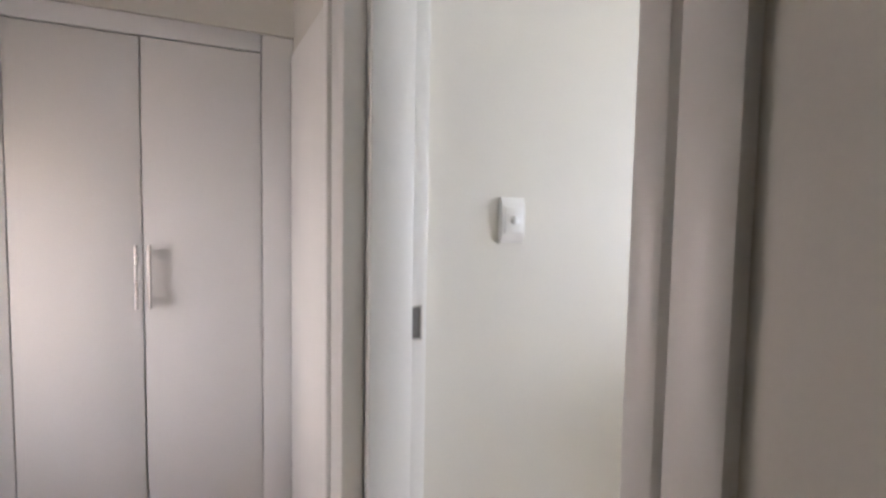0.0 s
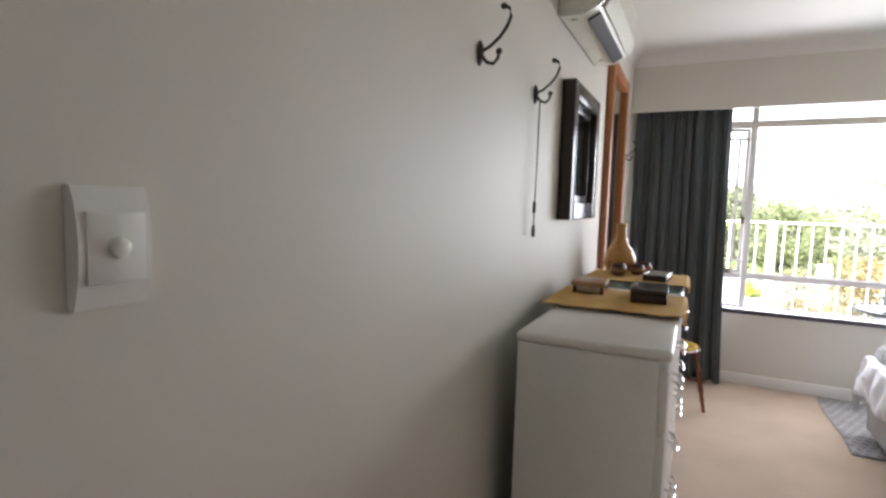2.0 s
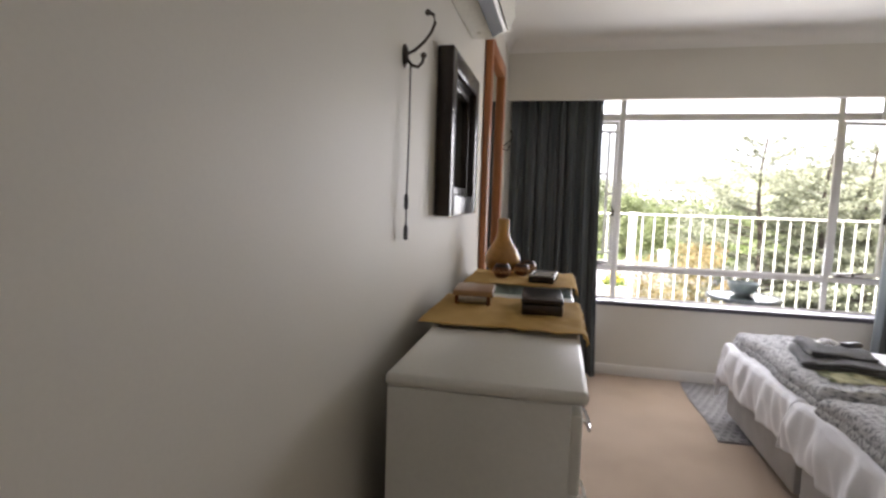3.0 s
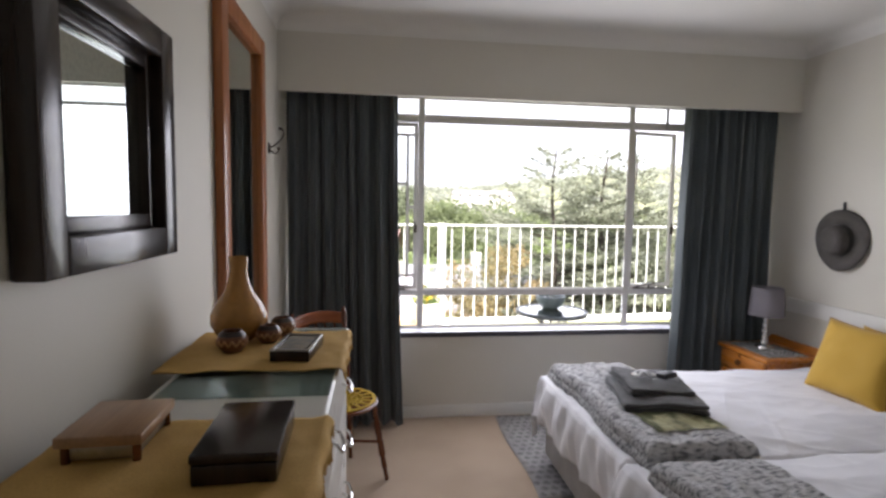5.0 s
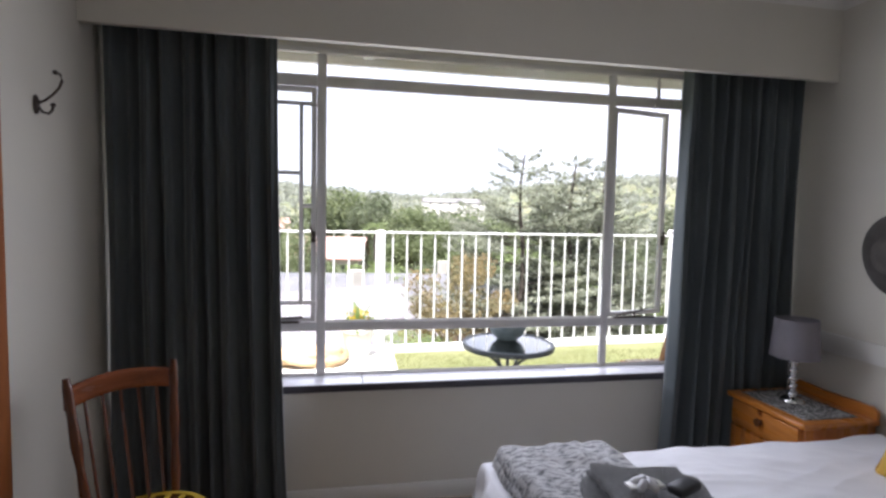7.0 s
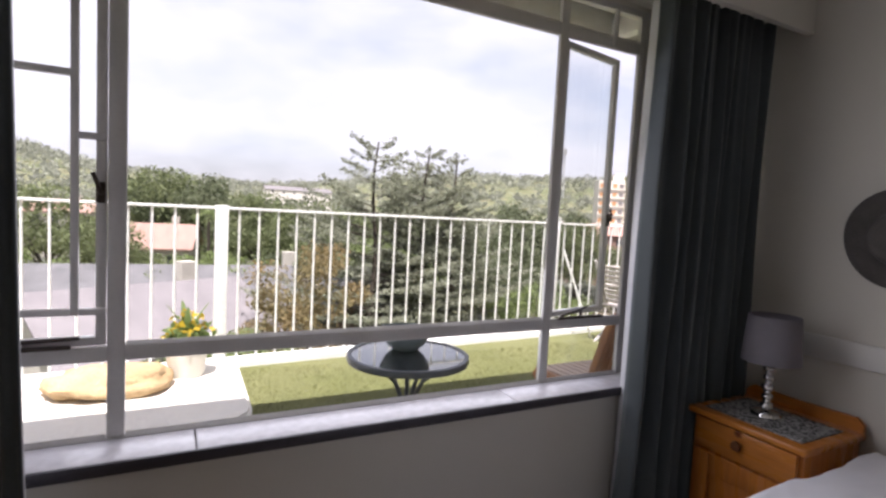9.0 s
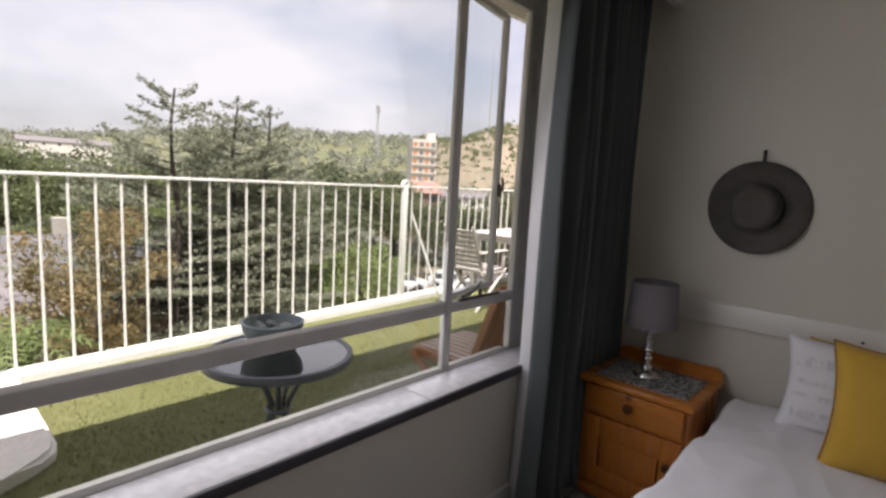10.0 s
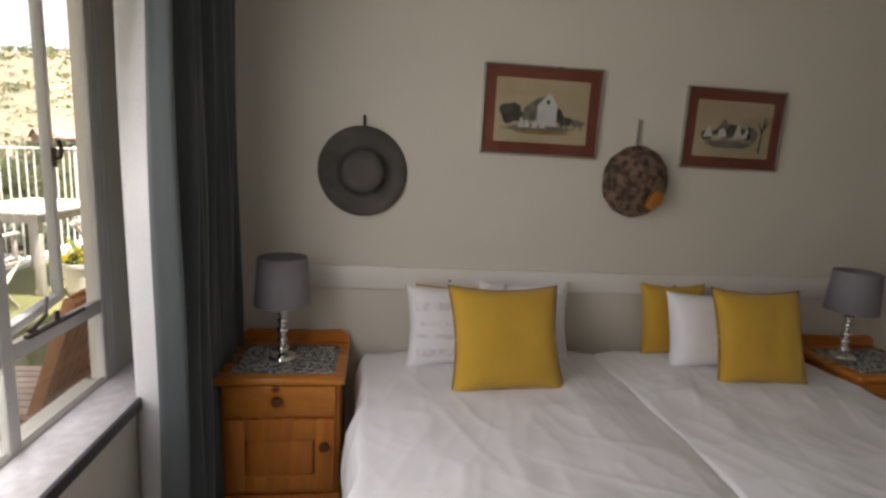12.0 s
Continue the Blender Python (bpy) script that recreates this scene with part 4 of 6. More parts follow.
def bed(y0, y1, seed, side0, side1):
    b = thing("bed", pose(1.6, y0, 0), "single divan bed with a crumpled white duvet", "bed", group="twin beds")
    w = y1 - y0
    bm = bm_new()
    box(bm, 0.02, 0.01, 0.05, 1.93, w - 0.01, 0.30, 0.02)
    part("divan_base", bm, DIVAN, b, "grey fabric divan base")
    for x in (0.12, 1.8):
        for y in (0.1, w - 0.1):
            bm = bm_new()
            rod(bm, (x, y, 0), (x, y, 0.05), 0.025)
            part("foot", bm, BLACK, b)
    bm = bm_new()
    box(bm, 0.01, 0.005, 0.30, 1.94, w - 0.005, 0.515, 0.04, 3)
    part("mattress", bm, LINEN, b)
    bm = bm_new()
    drape(bm, 0.0, 1.86, 0.0, w, 0.525, 0.25, side0, side1, 200, 140, seed)
    o = part("duvet", bm, LINEN, b, "crumpled white cotton duvet", smooth=180)
    m = o.modifiers.new("thickness", 'SOLIDIFY')
    m.thickness, m.offset = 0.02, -1


bed(3.75, 4.80, 1.0, 0.10, 0.34)
bed(2.68, 3.715, 5.0, 0.30, 0.10)


def bed_throw(y0, y1, x0, x1, seed, leaves):
    t = thing("bed_throw", pose(x0, y0, 0.562), "folded grey and white patterned throw across the bed end", "throw", group="bed throws")

    def fn(u, v):
        x, y = (x1 - x0) * u, (y1 - y0) * v
        e = min(u, 1 - u, v * 2.0, (1 - v) * 2.0)
        lump = 0.012 * noise.noise(Vector((x * 24, y * 13, seed))) + 0.010 * noise.noise(Vector((x * 9, y * 7, seed + 3)))
        end = max(0.0, (v - 0.93) / 0.07) * 0.02
        return (x + 0.012 * math.sin(y * 9 + seed) - 0.03 * max(0, 0.1 - u), y, 0.05 * min(1.0, e / 0.05) ** 0.5 + lump + 0.012 - end)
    bm = bm_new()
    sheet(bm, 46, 90, fn)
    o = part("cloth", bm, THROW, t, smooth=180)
    m = o.modifiers.new("thickness", 'SOLIDIFY')
    m.thickness, m.offset = 0.03, -1
    bm = bm_new()
    sheet(bm, 30, 60, lambda u, v: Vector(fn(u, v)) + Vector((-0.012 + 0.02 * u, -0.012 + 0.024 * v, -0.034)))
    o = part("under_fold", bm, THROW, t, smooth=180)
    m = o.modifiers.new("thickness", 'SOLIDIFY')
    m.thickness, m.offset = 0.03, -1
    if leaves:
        bm = bm_new()
        sheet(bm, 20, 16, lambda u, v: Vector(fn(0.25 + 0.7 * u, 0.12 + 0.22 * v)) + Vector((0, 0, 0.005)))
        part("leaf_print", bm, LEAFPRINT, t, "green and brown leaf print", smooth=180)


bed_throw(3.66, 4.79, 1.64, 2.10, 2.0, True)
bed_throw(2.72, 3.60, 1.62, 2.06, 9.0, False)


def towel(z, w, d, h, turn, x, y, seed):
    t = thing("folded_towel", pose(x, y, z, 0, 0, turn), "thick folded charcoal towel on the bed", "towel", group="folded towels")
    for k in range(2):
        bm = bm_new()
        box(bm, -w / 2, -d / 2, k * h / 2, w / 2, d / 2, (k + 1) * h / 2 - 0.002, h * 0.22, 3)
        bmesh.ops.subdivide_edges(bm, edges=[e for e in bm.edges if e.calc_length() > 0.05], cuts=7, use_grid_fill=True)
        for v in bm.verts:
            q = v.co * 11 + Vector((seed, k, 0))
            v.co += Vector((noise.noise(q), noise.noise(q + Vector((5, 0, 0))), noise.noise(q + Vector((0, 5, 0))) * 0.9)) * 0.014
            v.co.z += 0.01 * math.sin(v.co.x * 9 + seed)
        part("fold", bm, TOWEL, t, smooth=180)


towel(0.612, 0.38, 0.44, 0.05, -14, 1.95, 4.19, 1.0)
towel(0.660, 0.30, 0.33, 0.040, -8, 1.96, 4.24, 4.0)
fl = thing("soap_favour", pose(1.93, 4.25, 0.712), "small white wrapped soap favour on the towels", "soap")
bm = bm_new()
for k in range(5):
    bmesh.ops.create_icosphere(bm, subdivisions=2, radius=0.02, matrix=pose(0.024 * math.cos(k * 1.3), 0.024 * math.sin(k * 1.3), 0.008, 0, 30, k * 72) @ Matrix.Diagonal((1.2, 0.7, 0.55, 1)))
part("petals", bm, LINEN, fl, smooth=180)
bm = bm_new()
box(bm, -0.055, -0.02, -0.002, 0.055, 0.02, 0.004, 0.002)
part("sachet", bm, PLASTIC, fl)
bm = bm_new()
box(bm, -0.05, -0.028, 0, 0.05, 0.028, 0.026, 0.01, 3)
solo("soap_bar", bm, BLACK, "small black soap packet on the towels", "soap", m=pose(2.03, 4.21, 0.706, 0, 0, 25))


def cushion(name, label, w, h, d, m, material, piping=None, cat="cushion", group="", seed=0.0, bands=()):
    """A stuffed square: local x is its thickness, y its width, z its height."""
    c = thing(name, m, label, cat, group)
    bm = bm_new()
    for s in (-1, 1):
        def fn(u, v, s=s):
            a, b = 2 * u - 1, 2 * v - 1
            k = max(0.0, (1 - a ** 4) * (1 - b ** 4)) ** 0.55
            pinch = 1 - 0.11 * (1 - b * b) * abs(a) ** 3
            pinch2 = 1 - 0.11 * (1 - a * a) * abs(b) ** 3
            wr = 0.006 * noise.noise(Vector((a * 2.2, b * 2.2, seed + s))) + 0.003 * noise.noise(Vector((a * 6, b * 5, seed - s)))
            return (s * (d / 2 * k + wr * k), w / 2 * a * pinch, h / 2 + h / 2 * b * pinch2)
        sheet(bm, 26, 26, fn)
    bmesh.ops.remove_doubles(bm, verts=bm.verts, dist=0.0008)
    part("cover", bm, material, c, smooth=180)
    if bands:
        for k, (b0, b1) in enumerate(bands):
            bm = bm_new()

            def strip(u, v, b0=b0, b1=b1):
                a, b = -0.86 + 1.72 * u, b0 + (b1 - b0) * v
                q = max(0.0, (1 - a ** 4) * (1 - b ** 4)) ** 0.55
                return (-d / 2 * q - 0.008 - 0.002 * math.sin(a * 9 + b * 5), w / 2 * a * (1 - 0.11 * (1 - b * b) * abs(a) ** 3), h / 2 + h / 2 * b * (1 - 0.11 * (1 - a * a) * abs(b) ** 3))
            sheet(bm, 24, 4, strip)
            part("printed_band", bm, BAND, c, "pale grey printed band", smooth=180)
    if piping:
        pts = []
        for a, b in [(t, -1) for t in np.linspace(-1, 1, 12)] + [(1, t) for t in np.linspace(-1, 1, 12)] + [(t, 1) for t in np.linspace(1, -1, 12)] + [(-1, t) for t in np.linspace(1, -1, 12)]:
            pts.append((0, w / 2 * a * (1 - 0.11 * (1 - b * b) * abs(a) ** 3), h / 2 + h / 2 * b * (1 - 0.11 * (1 - a * a) * abs(b) ** 3)))
        bm = bm_new()
        tube(bm, [p for i, p in enumerate(pts) if i == 0 or (Vector(p) - Vector(pts[i - 1])).length > 1e-4], 0.005, 6)
        part("piping", bm, piping, c)


BT = 0.538
cushion("cushion", "mustard yellow square cushion with brown piping", 0.46, 0.425, 0.13, pose(3.04, 4.255, BT, 0, 22, 4), MUSTARD, PIPING, group="mustard cushions", seed=1)
cushion("cushion", "mustard yellow square cushion with brown piping", 0.40, 0.42, 0.13, pose(3.09, 3.135, BT, 0, 20, -4), MUSTARD, PIPING, group="mustard cushions", seed=4)
cushion("cushion", "bright yellow cushion behind a white pillow", 0.34, 0.36, 0.10, pose(3.43, 3.345, BT, 0, 12, 0), MUSTARD, None, group="mustard cushions", seed=6)
cushion("pillow", "white cotton pillow with printed bands propped on the bed", 0.46, 0.36, 0.13, pose(3.30, 4.42, BT, 0, 16, 3), LINEN, None, "pillow", "white pillows", 7, ((-0.72, -0.52), (-0.30, -0.18), (0.02, 0.10), (0.36, 0.56)))
cushion("pillow", "plain white pillow behind a mustard cushion", 0.44, 0.36, 0.12, pose(3.40, 4.10, BT, 0, 12, 0), LINEN, None, "pillow", "white pillows", 8)
cushion("pillow", "plain white pillow between yellow cushions", 0.42, 0.36, 0.14, pose(3.27, 3.25, BT, 0, 16, 0), LINEN, None, "pillow", "white pillows", 9)
cushion("cushion", "thin yellow cushion tucked behind a white pillow", 0.40, 0.325, 0.06, pose(3.46, 4.40, BT, 0, 9, 0), MUSTARD, None, group="mustard cushions", seed=12)

board = thing("headboard_rail", pose(XR, 3.7, 0.867), "long white wooden headboard rail screwed to the wall", "headboard rail")
bm = bm_new()
box(bm, -0.022, -1.55, -0.05, 0.0, 1.55, 0.05, 0.004)
part("board", bm, TRIM, board)
for y in (4.435, 3.856, 3.303):
    bm = bm_new()
    rod(bm, (-0.0245, y - 3.7, -0.006), (-0.02, y - 3.7, -0.006), 0.006)
    part("screw", bm, IRON, board)


# ---------------------------------------------------------------- bedside units and lamps
def bedside(y0, label):
    c = thing("bedside_cabinet", pose(3.135, y0, 0), label, "bedside cabinet", group="bedside cabinets")
    w, h, d = 0.48, 0.565, 0.42
    bm = bm_new()
    box(bm, 0.022, 0.015, 0.06, d, w - 0.015, h - 0.03, 0.003)
    box(bm, 0.012, 0.008, 0.0, d, w - 0.008, 0.06, 0.004)
    part("carcass", bm, PINE_V, c)
    bm = bm_new()
    box(bm, -0.008, -0.006, h - 0.03, d, w + 0.006, h, 0.010, 3)
    part("top", bm, PINE, c)
    bm = bm_new()
    prism(bm, [(0.0, h), (w, h), (w, h + 0.03), (w - 0.03, h + 0.055), (0.30, h + 0.05), (0.18, h + 0.05), (0.03, h + 0.055), (0.0, h + 0.03)], d - 0.02, d, axis="x")
    part("gallery", bm, PINE, c)
    bm = bm_new()
    box(bm, 0.0, 0.03, 0.405, 0.022, w - 0.03, 0.53, 0.006)
    dr = part("drawer", bm, PINE, c)
    dk = bm_new()
    lathe(dk, [(0, 0), (0.012, 0), (0.012, 0.008), (0.021, 0.016), (0.019, 0.026), (0, 0.03)], 18)
    bmesh.ops.transform(dk, matrix=pose(0, w * 0.52, 0.474, 0, -90, 0), verts=dk.verts)
    knob_mat = wood("knob_dark", (0.12, 0.042, 0.014), (0.09, 0.03, 0.01), 0.3, knots=False)
    part("knob", dk, knob_mat, dr, "turned dark wooden knob")
    bm = bm_new()
    box(bm, 0.008, 0.115, 0.15, 0.018, w - 0.115, 0.30, 0.004)
    do = part("door", bm, PINE_V, c)
    for b in ((0.03, 0.08, 0.105, 0.39), (w - 0.105, 0.08, w - 0.03, 0.39), (0.105, 0.08, w - 0.105, 0.15), (0.105, 0.30, w - 0.105, 0.39)):
        bm = bm_new()
        box(bm, 0.002, b[0], b[1], 0.02, b[2], b[3], 0.003)
        part("door_rail", bm, PINE_V, do)
    dk = bm_new()
    lathe(dk, [(0, 0), (0.012, 0), (0.012, 0.008), (0.021, 0.016), (0.019, 0.026), (0, 0.03)], 18)
    bmesh.ops.transform(dk, matrix=pose(0.002, 0.07, 0.283, 0, -90, 0), verts=dk.verts)
    part("knob", dk, knob_mat, do, "turned dark wooden knob")


bedside(4.892, "orange varnished pine bedside cabinet near the window")
bedside(2.14, "orange varnished pine bedside cabinet on the far side")


def doily(y):
    bm = bm_new()
    sheet(bm, 18, 22, lambda u, v: (-0.15 + 0.3 * u, -0.20 + 0.40 * v, 0.004 + 0.001 * noise.noise(Vector((u * 9, v * 9, y)))))
    o = solo("doily", bm, DOILY, "grey speckled lace doily", "doily", group="doilies", smooth=180, m=pose(3.325, y, 0.565))
    m = o.modifiers.new("thickness", 'SOLIDIFY')
    m.thickness = 0.003


doily(5.13)
doily(2.38)


def table_lamp(x, y, turn):
    l = thing("table_lamp", pose(x, y, 0.57, 0, 0, turn), "table lamp with stacked chrome balls and a grey drum shade", "lamp", group="bedside lamps")
    bm = bm_new()
    lathe(bm, [(0, 0), (0.055, 0), (0.057, 0.006), (0.05, 0.016), (0.015, 0.022), (0, 0.022)], 28)
    part("base", bm, CHROME, l)
    for k in range(5):
        bm = bm_new()
        z = 0.042 + 0.041 * k
        bmesh.ops.create_uvsphere(bm, u_segments=20, v_segments=12, radius=0.026 if k % 2 == 0 else 0.022, matrix=Matrix.Translation((0, 0, z)) @ Matrix.Diagonal((1, 1, 0.72, 1)))
        rod(bm, (0, 0, z + 0.015), (0, 0, z + 0.027), 0.014)
        part("ball", bm, CHROME, l, smooth=180)
    bm = bm_new()
    lathe(bm, [(0.112, 0.235), (0.098, 0.43), (0.095, 0.43), (0.109, 0.235), (0.112, 0.235)], 40)
    part("shade", bm, SHADE, l, "grey fabric drum shade")
    bm = bm_new()
    rod(bm, (0, 0, 0.235), (0, 0, 0.30), 0.014)
    for a in range(3):
        rod(bm, (0, 0, 0.26), (0.108 * math.cos(a * 2.09), 0.108 * math.sin(a * 2.09), 0.26), 0.0015, seg=6)
    part("bulb_holder", bm, PLASTIC, l)


table_lamp(3.325, 5.155, 0)
table_lamp(3.36, 2.50, 40)


# ---------------------------------------------------------------- things on the east wall
def hat():
    h = thing("hat", pose(XR, 4.852, 1.35, 0, -90, 0), "grey woven wide-brimmed hat hung on the wall", "hat")
    bm = bm_new()
    prof = [(0.19, 0.018), (0.197, 0.014), (0.19, 0.028), (0.15, 0.026), (0.105, 0.024), (0.097, 0.05), (0.088, 0.09), (0.07, 0.108), (0.05, 0.102), (0.03, 0.098), (0, 0.10)]
    lathe(bm, prof, 48)
    for v in bm.verts:
        r = math.hypot(v.co.x, v.co.y)
        a = math.atan2(v.co.y, v.co.x)
        v.co.z += 0.012 * math.sin(2 * a + 0.6) * (r / 0.19) ** 2 + 0.003 * math.sin(r * 260)
    part("straw", bm, HATGREY, h, smooth=180)
    bm = bm_new()
    lathe(bm, [(0.1065, 0.026), (0.099, 0.05), (0.096, 0.05), (0.103, 0.026)], 40)
    part("band", bm, BLACK, h, "dark hat band")


hat()


def peg(y, z, length, col):
    bm = bm_new()
    box(bm, -0.016, -0.006, -length / 2, 0, 0.006, length / 2, 0.004)
    solo("wall_peg", bm, col, "small flat hanging peg on the wall", "peg", group="wall pegs", m=pose(XR, y, z))


peg(4.85, 1.555, 0.08, BLACK)
peg(3.58, 1.585, 0.13, BRUSHED)


def woven_cap():
    c = thing("woven_cap", pose(XR, 3.575, 1.365, 0, -90, 0), "round brown woven cap with an orange sun badge", "cap")
    bm = bm_new()
    lathe(bm, [(0.15, 0.008), (0.162, 0.02), (0.155, 0.045), (0.13, 0.075), (0.09, 0.10), (0.04, 0.115), (0, 0.118)], 40)
    for v in bm.verts:
        v.co.x *= 1.04
        q = v.co * 22
        v.co += v.co.normalized() * 0.008 * noise.noise(q)
    part("weave", bm, BASKET, c, smooth=180)
    b = bm_new()
    lathe(b, [(0, 0.0), (0.032, 0.0), (0.034, 0.004), (0.03, 0.009), (0, 0.010)], 24)
    for k in range(16):
        a = 2 * math.pi * k / 16
        rod(b, (0.034 * math.cos(a), 0.034 * math.sin(a), 0.003), (0.052 * math.cos(a), 0.052 * math.sin(a), 0.0), 0.006, 0.003, 6)
    bmesh.ops.transform(b, matrix=pose(-0.078, -0.060, 0.114, 16, -20, 0), verts=b.verts)
    part("badge", b, ORANGE, c, "orange sunburst badge")


woven_cap()


def framed_print(y0, y1, z0, z1, style):
    f = thing("framed_print", pose(XR, (y0 + y1) / 2, (z0 + z1) / 2), "cottage scene print in a rust mount and thin silver frame" if style == 0 else "farmstead sketch print in a rust mount and thin silver frame",
              "picture", group="pictures over the beds")
    hy, hz = (y1 - y0) / 2, (z1 - z0) / 2
    for b in ((-hy, -hz, -hy + 0.008, hz), (hy - 0.008, -hz, hy, hz), (-hy + 0.008, -hz, hy - 0.008, -hz + 0.008), (-hy + 0.008, hz - 0.008, hy - 0.008, hz)):
        bm = bm_new()
        box(bm, -0.022, b[0], b[1], -0.001, b[2], b[3], 0.002)
        part("frame_bar", bm, BRUSHED, f, "thin silver frame")
    bm = bm_new()
    box(bm, -0.013, -hy + 0.008, -hz + 0.008, -0.002, hy - 0.008, hz - 0.008)
    part("mount", bm, MOUNT, f, "rust-brown mount board")
    my, mz = hy - 0.058, hz - 0.058
    bm = bm_new()
    box(bm, -0.0145, -my, -mz, -0.0132, my, mz)
    part("paper", bm, PAPER, f, "cream paper")

    def shape(name, pts, mt, lift):
        bm = bm_new()
        prism(bm, [(-a * my * 1.06, b * mz * 1.18 + 0.006) for a, b in pts], -0.0147 - lift, -0.0146 - lift + 0.0002, axis="x")
        part(name, bm, mt, f, smooth=None)

    def blob(cx, cy, rx, ry, n, sd):
        r = random.Random(sd)
        return [(cx + rx * math.cos(k * 6.283 / n) * r.uniform(0.75, 1.15), cy + ry * math.sin(k * 6.283 / n) * r.uniform(0.75, 1.15)) for k in range(n)]
    if style == 0:
        shape("painted_shape", blob(-0.05, -0.52, 0.72, 0.13, 22, 1), INKGREY, 0.0)
        shape("painted_shape", blob(0.0, -0.60, 0.55, 0.06, 24, 21), INKOCHRE, 0.0001)
        shape("painted_shape", blob(0.34, -0.12, 0.09, 0.22, 14, 22), INK, 0.0003)
        shape("painted_shape", blob(-0.62, -0.12, 0.24, 0.30, 18, 2), INK, 0.0002)
        shape("painted_shape", [(-0.38, -0.30), (-0.38, 0.02), (-0.10, 0.32), (0.05, 0.36), (0.02, -0.30)], INKGREY, 0.0004)
        shape("painted_shape", [(-0.10, -0.42), (-0.10, 0.12), (0.08, 0.40), (0.13, 0.48), (0.18, 0.40), (0.30, 0.16), (0.30, -0.42)], INKWHITE, 0.0006)
        shape("painted_shape", [(0.08, 0.16), (0.08, 0.28), (0.14, 0.28), (0.14, 0.16)], INK, 0.0008)
        for k, (x, h) in enumerate(((-0.42, 0.30), (-0.30, 0.24), (-0.14, 0.22), (0.02, 0.20))):
            shape("painted_shape", [(x - 0.06, -0.48), (x, -0.48 + h), (x + 0.07, -0.48)], INKWHITE, 0.0010)
        shape("painted_shape", blob(0.48, -0.28, 0.16, 0.14, 14, 5), INK, 0.0008)
        shape("painted_shape", blob(0.74, -0.30, 0.14, 0.10, 14, 6), INKGREY, 0.0008)
        for x in (0.40, 0.52, 0.66, 0.80):
            shape("painted_shape", [(x, -0.5), (x, -0.3), (x + 0.02, -0.3), (x + 0.02, -0.5)], INK, 0.0010)
    else:
        shape("painted_shape", blob(-0.1, -0.48, 0.66, 0.12, 22, 11), INKGREY, 0.0)
        shape("painted_shape", blob(-0.64, -0.22, 0.16, 0.18, 16, 23), INK, 0.0001)
        shape("painted_shape", blob(0.40, -0.16, 0.14, 0.22, 16, 24), INK, 0.0001)
        shape("painted_shape", blob(-0.10, -0.10, 0.42, 0.22, 20, 12), INK, 0.0002)
        for x, h in ((-0.62, 0.28), (-0.28, 0.40), (0.12, 0.34), (0.34, 0.25)):
            shape("painted_shape", [(x - 0.12, -0.30), (x, -0.30 + h * 1.4), (x + 0.13, -0.28)], INKWHITE, 0.0004)
        shape("painted_shape", [(-0.42, -0.05), (-0.25, 0.30), (-0.08, 0.02)], INKGREY, 0.0006)
        shape("painted_shape", blob(0.5, -0.2, 0.14, 0.22, 14, 14), INKGREY, 0.0004)
        for a, b, c, d in ((0.66, -0.7, 0.72, 0.05), (0.70, 0.0, 0.90, 0.32), (0.70, -0.1, 0.60, 0.22), (0.72, 0.05, 0.76, 0.40)):
            shape("painted_shape", [(a, b), (c, d), (c + 0.02, d), (a + 0.05, b)], INK, 0.0008)
    bm = bm_new()
    box(bm, -0.020, -hy + 0.009, -hz + 0.009, -0.019, hy - 0.009, hz - 0.009)
    part("glazing", bm, PGLASS, f).visible_shadow = False


framed_print(3.778, 4.33, 1.46, 1.857, 0)
framed_print(2.85, 3.358, 1.445, 1.823, 1)


# ---------------------------------------------------------------- rug
def bedside_rug():
    r = thing("rug", pose(1.47, 4.40, 0.0), "grey flat-woven rug with a charcoal diamond pattern", "rug")
    w, l = 1.68, 1.08
    bm = bm_new()
    sheet(bm, 40, 30, lambda u, v: (w * u + 0.01 * math.sin(v * 7), l * v, 0.008 + 0.003 * noise.noise(Vector((u * 5, v * 5, 2)))))
    o = part("weave", bm, RUG, r, smooth=180)
    m = o.modifiers.new("thickness", 'SOLIDIFY')
    m.thickness = 0.006
    bm = bm_new()
    n, k2 = 30, 19
    for i in range(n):
        for j in range(k2):
            cx, cy, s = w * (i + 0.5 + 0.5 * (j % 2)) / (n + 0.5), l * (j + 0.5) / k2, 0.022
            z = 0.0125 + 0.003 * noise.noise(Vector((cx / w * 5, cy / l * 5, 2)))
            for a, b in ((s, s * 0.68), (s * 0.42, 0.0)):
                q = [(cx + a, cy), (cx, cy + a), (cx - a, cy), (cx, cy - a)]
                p = [(cx + b, cy), (cx, cy + b), (cx - b, cy), (cx, cy - b)]
                if b:
                    for e in range(4):
                        bm.faces.new([bm.verts.new((*xy, z)) for xy in (q[e], q[(e + 1) % 4], p[(e + 1) % 4], p[e])])
                else:
                    bm.faces.new([bm.verts.new((*xy, z)) for xy in q])
    part("diamond_pattern", bm, RUGDARK, r, "charcoal diamond pattern", smooth=None)


bedside_rug()



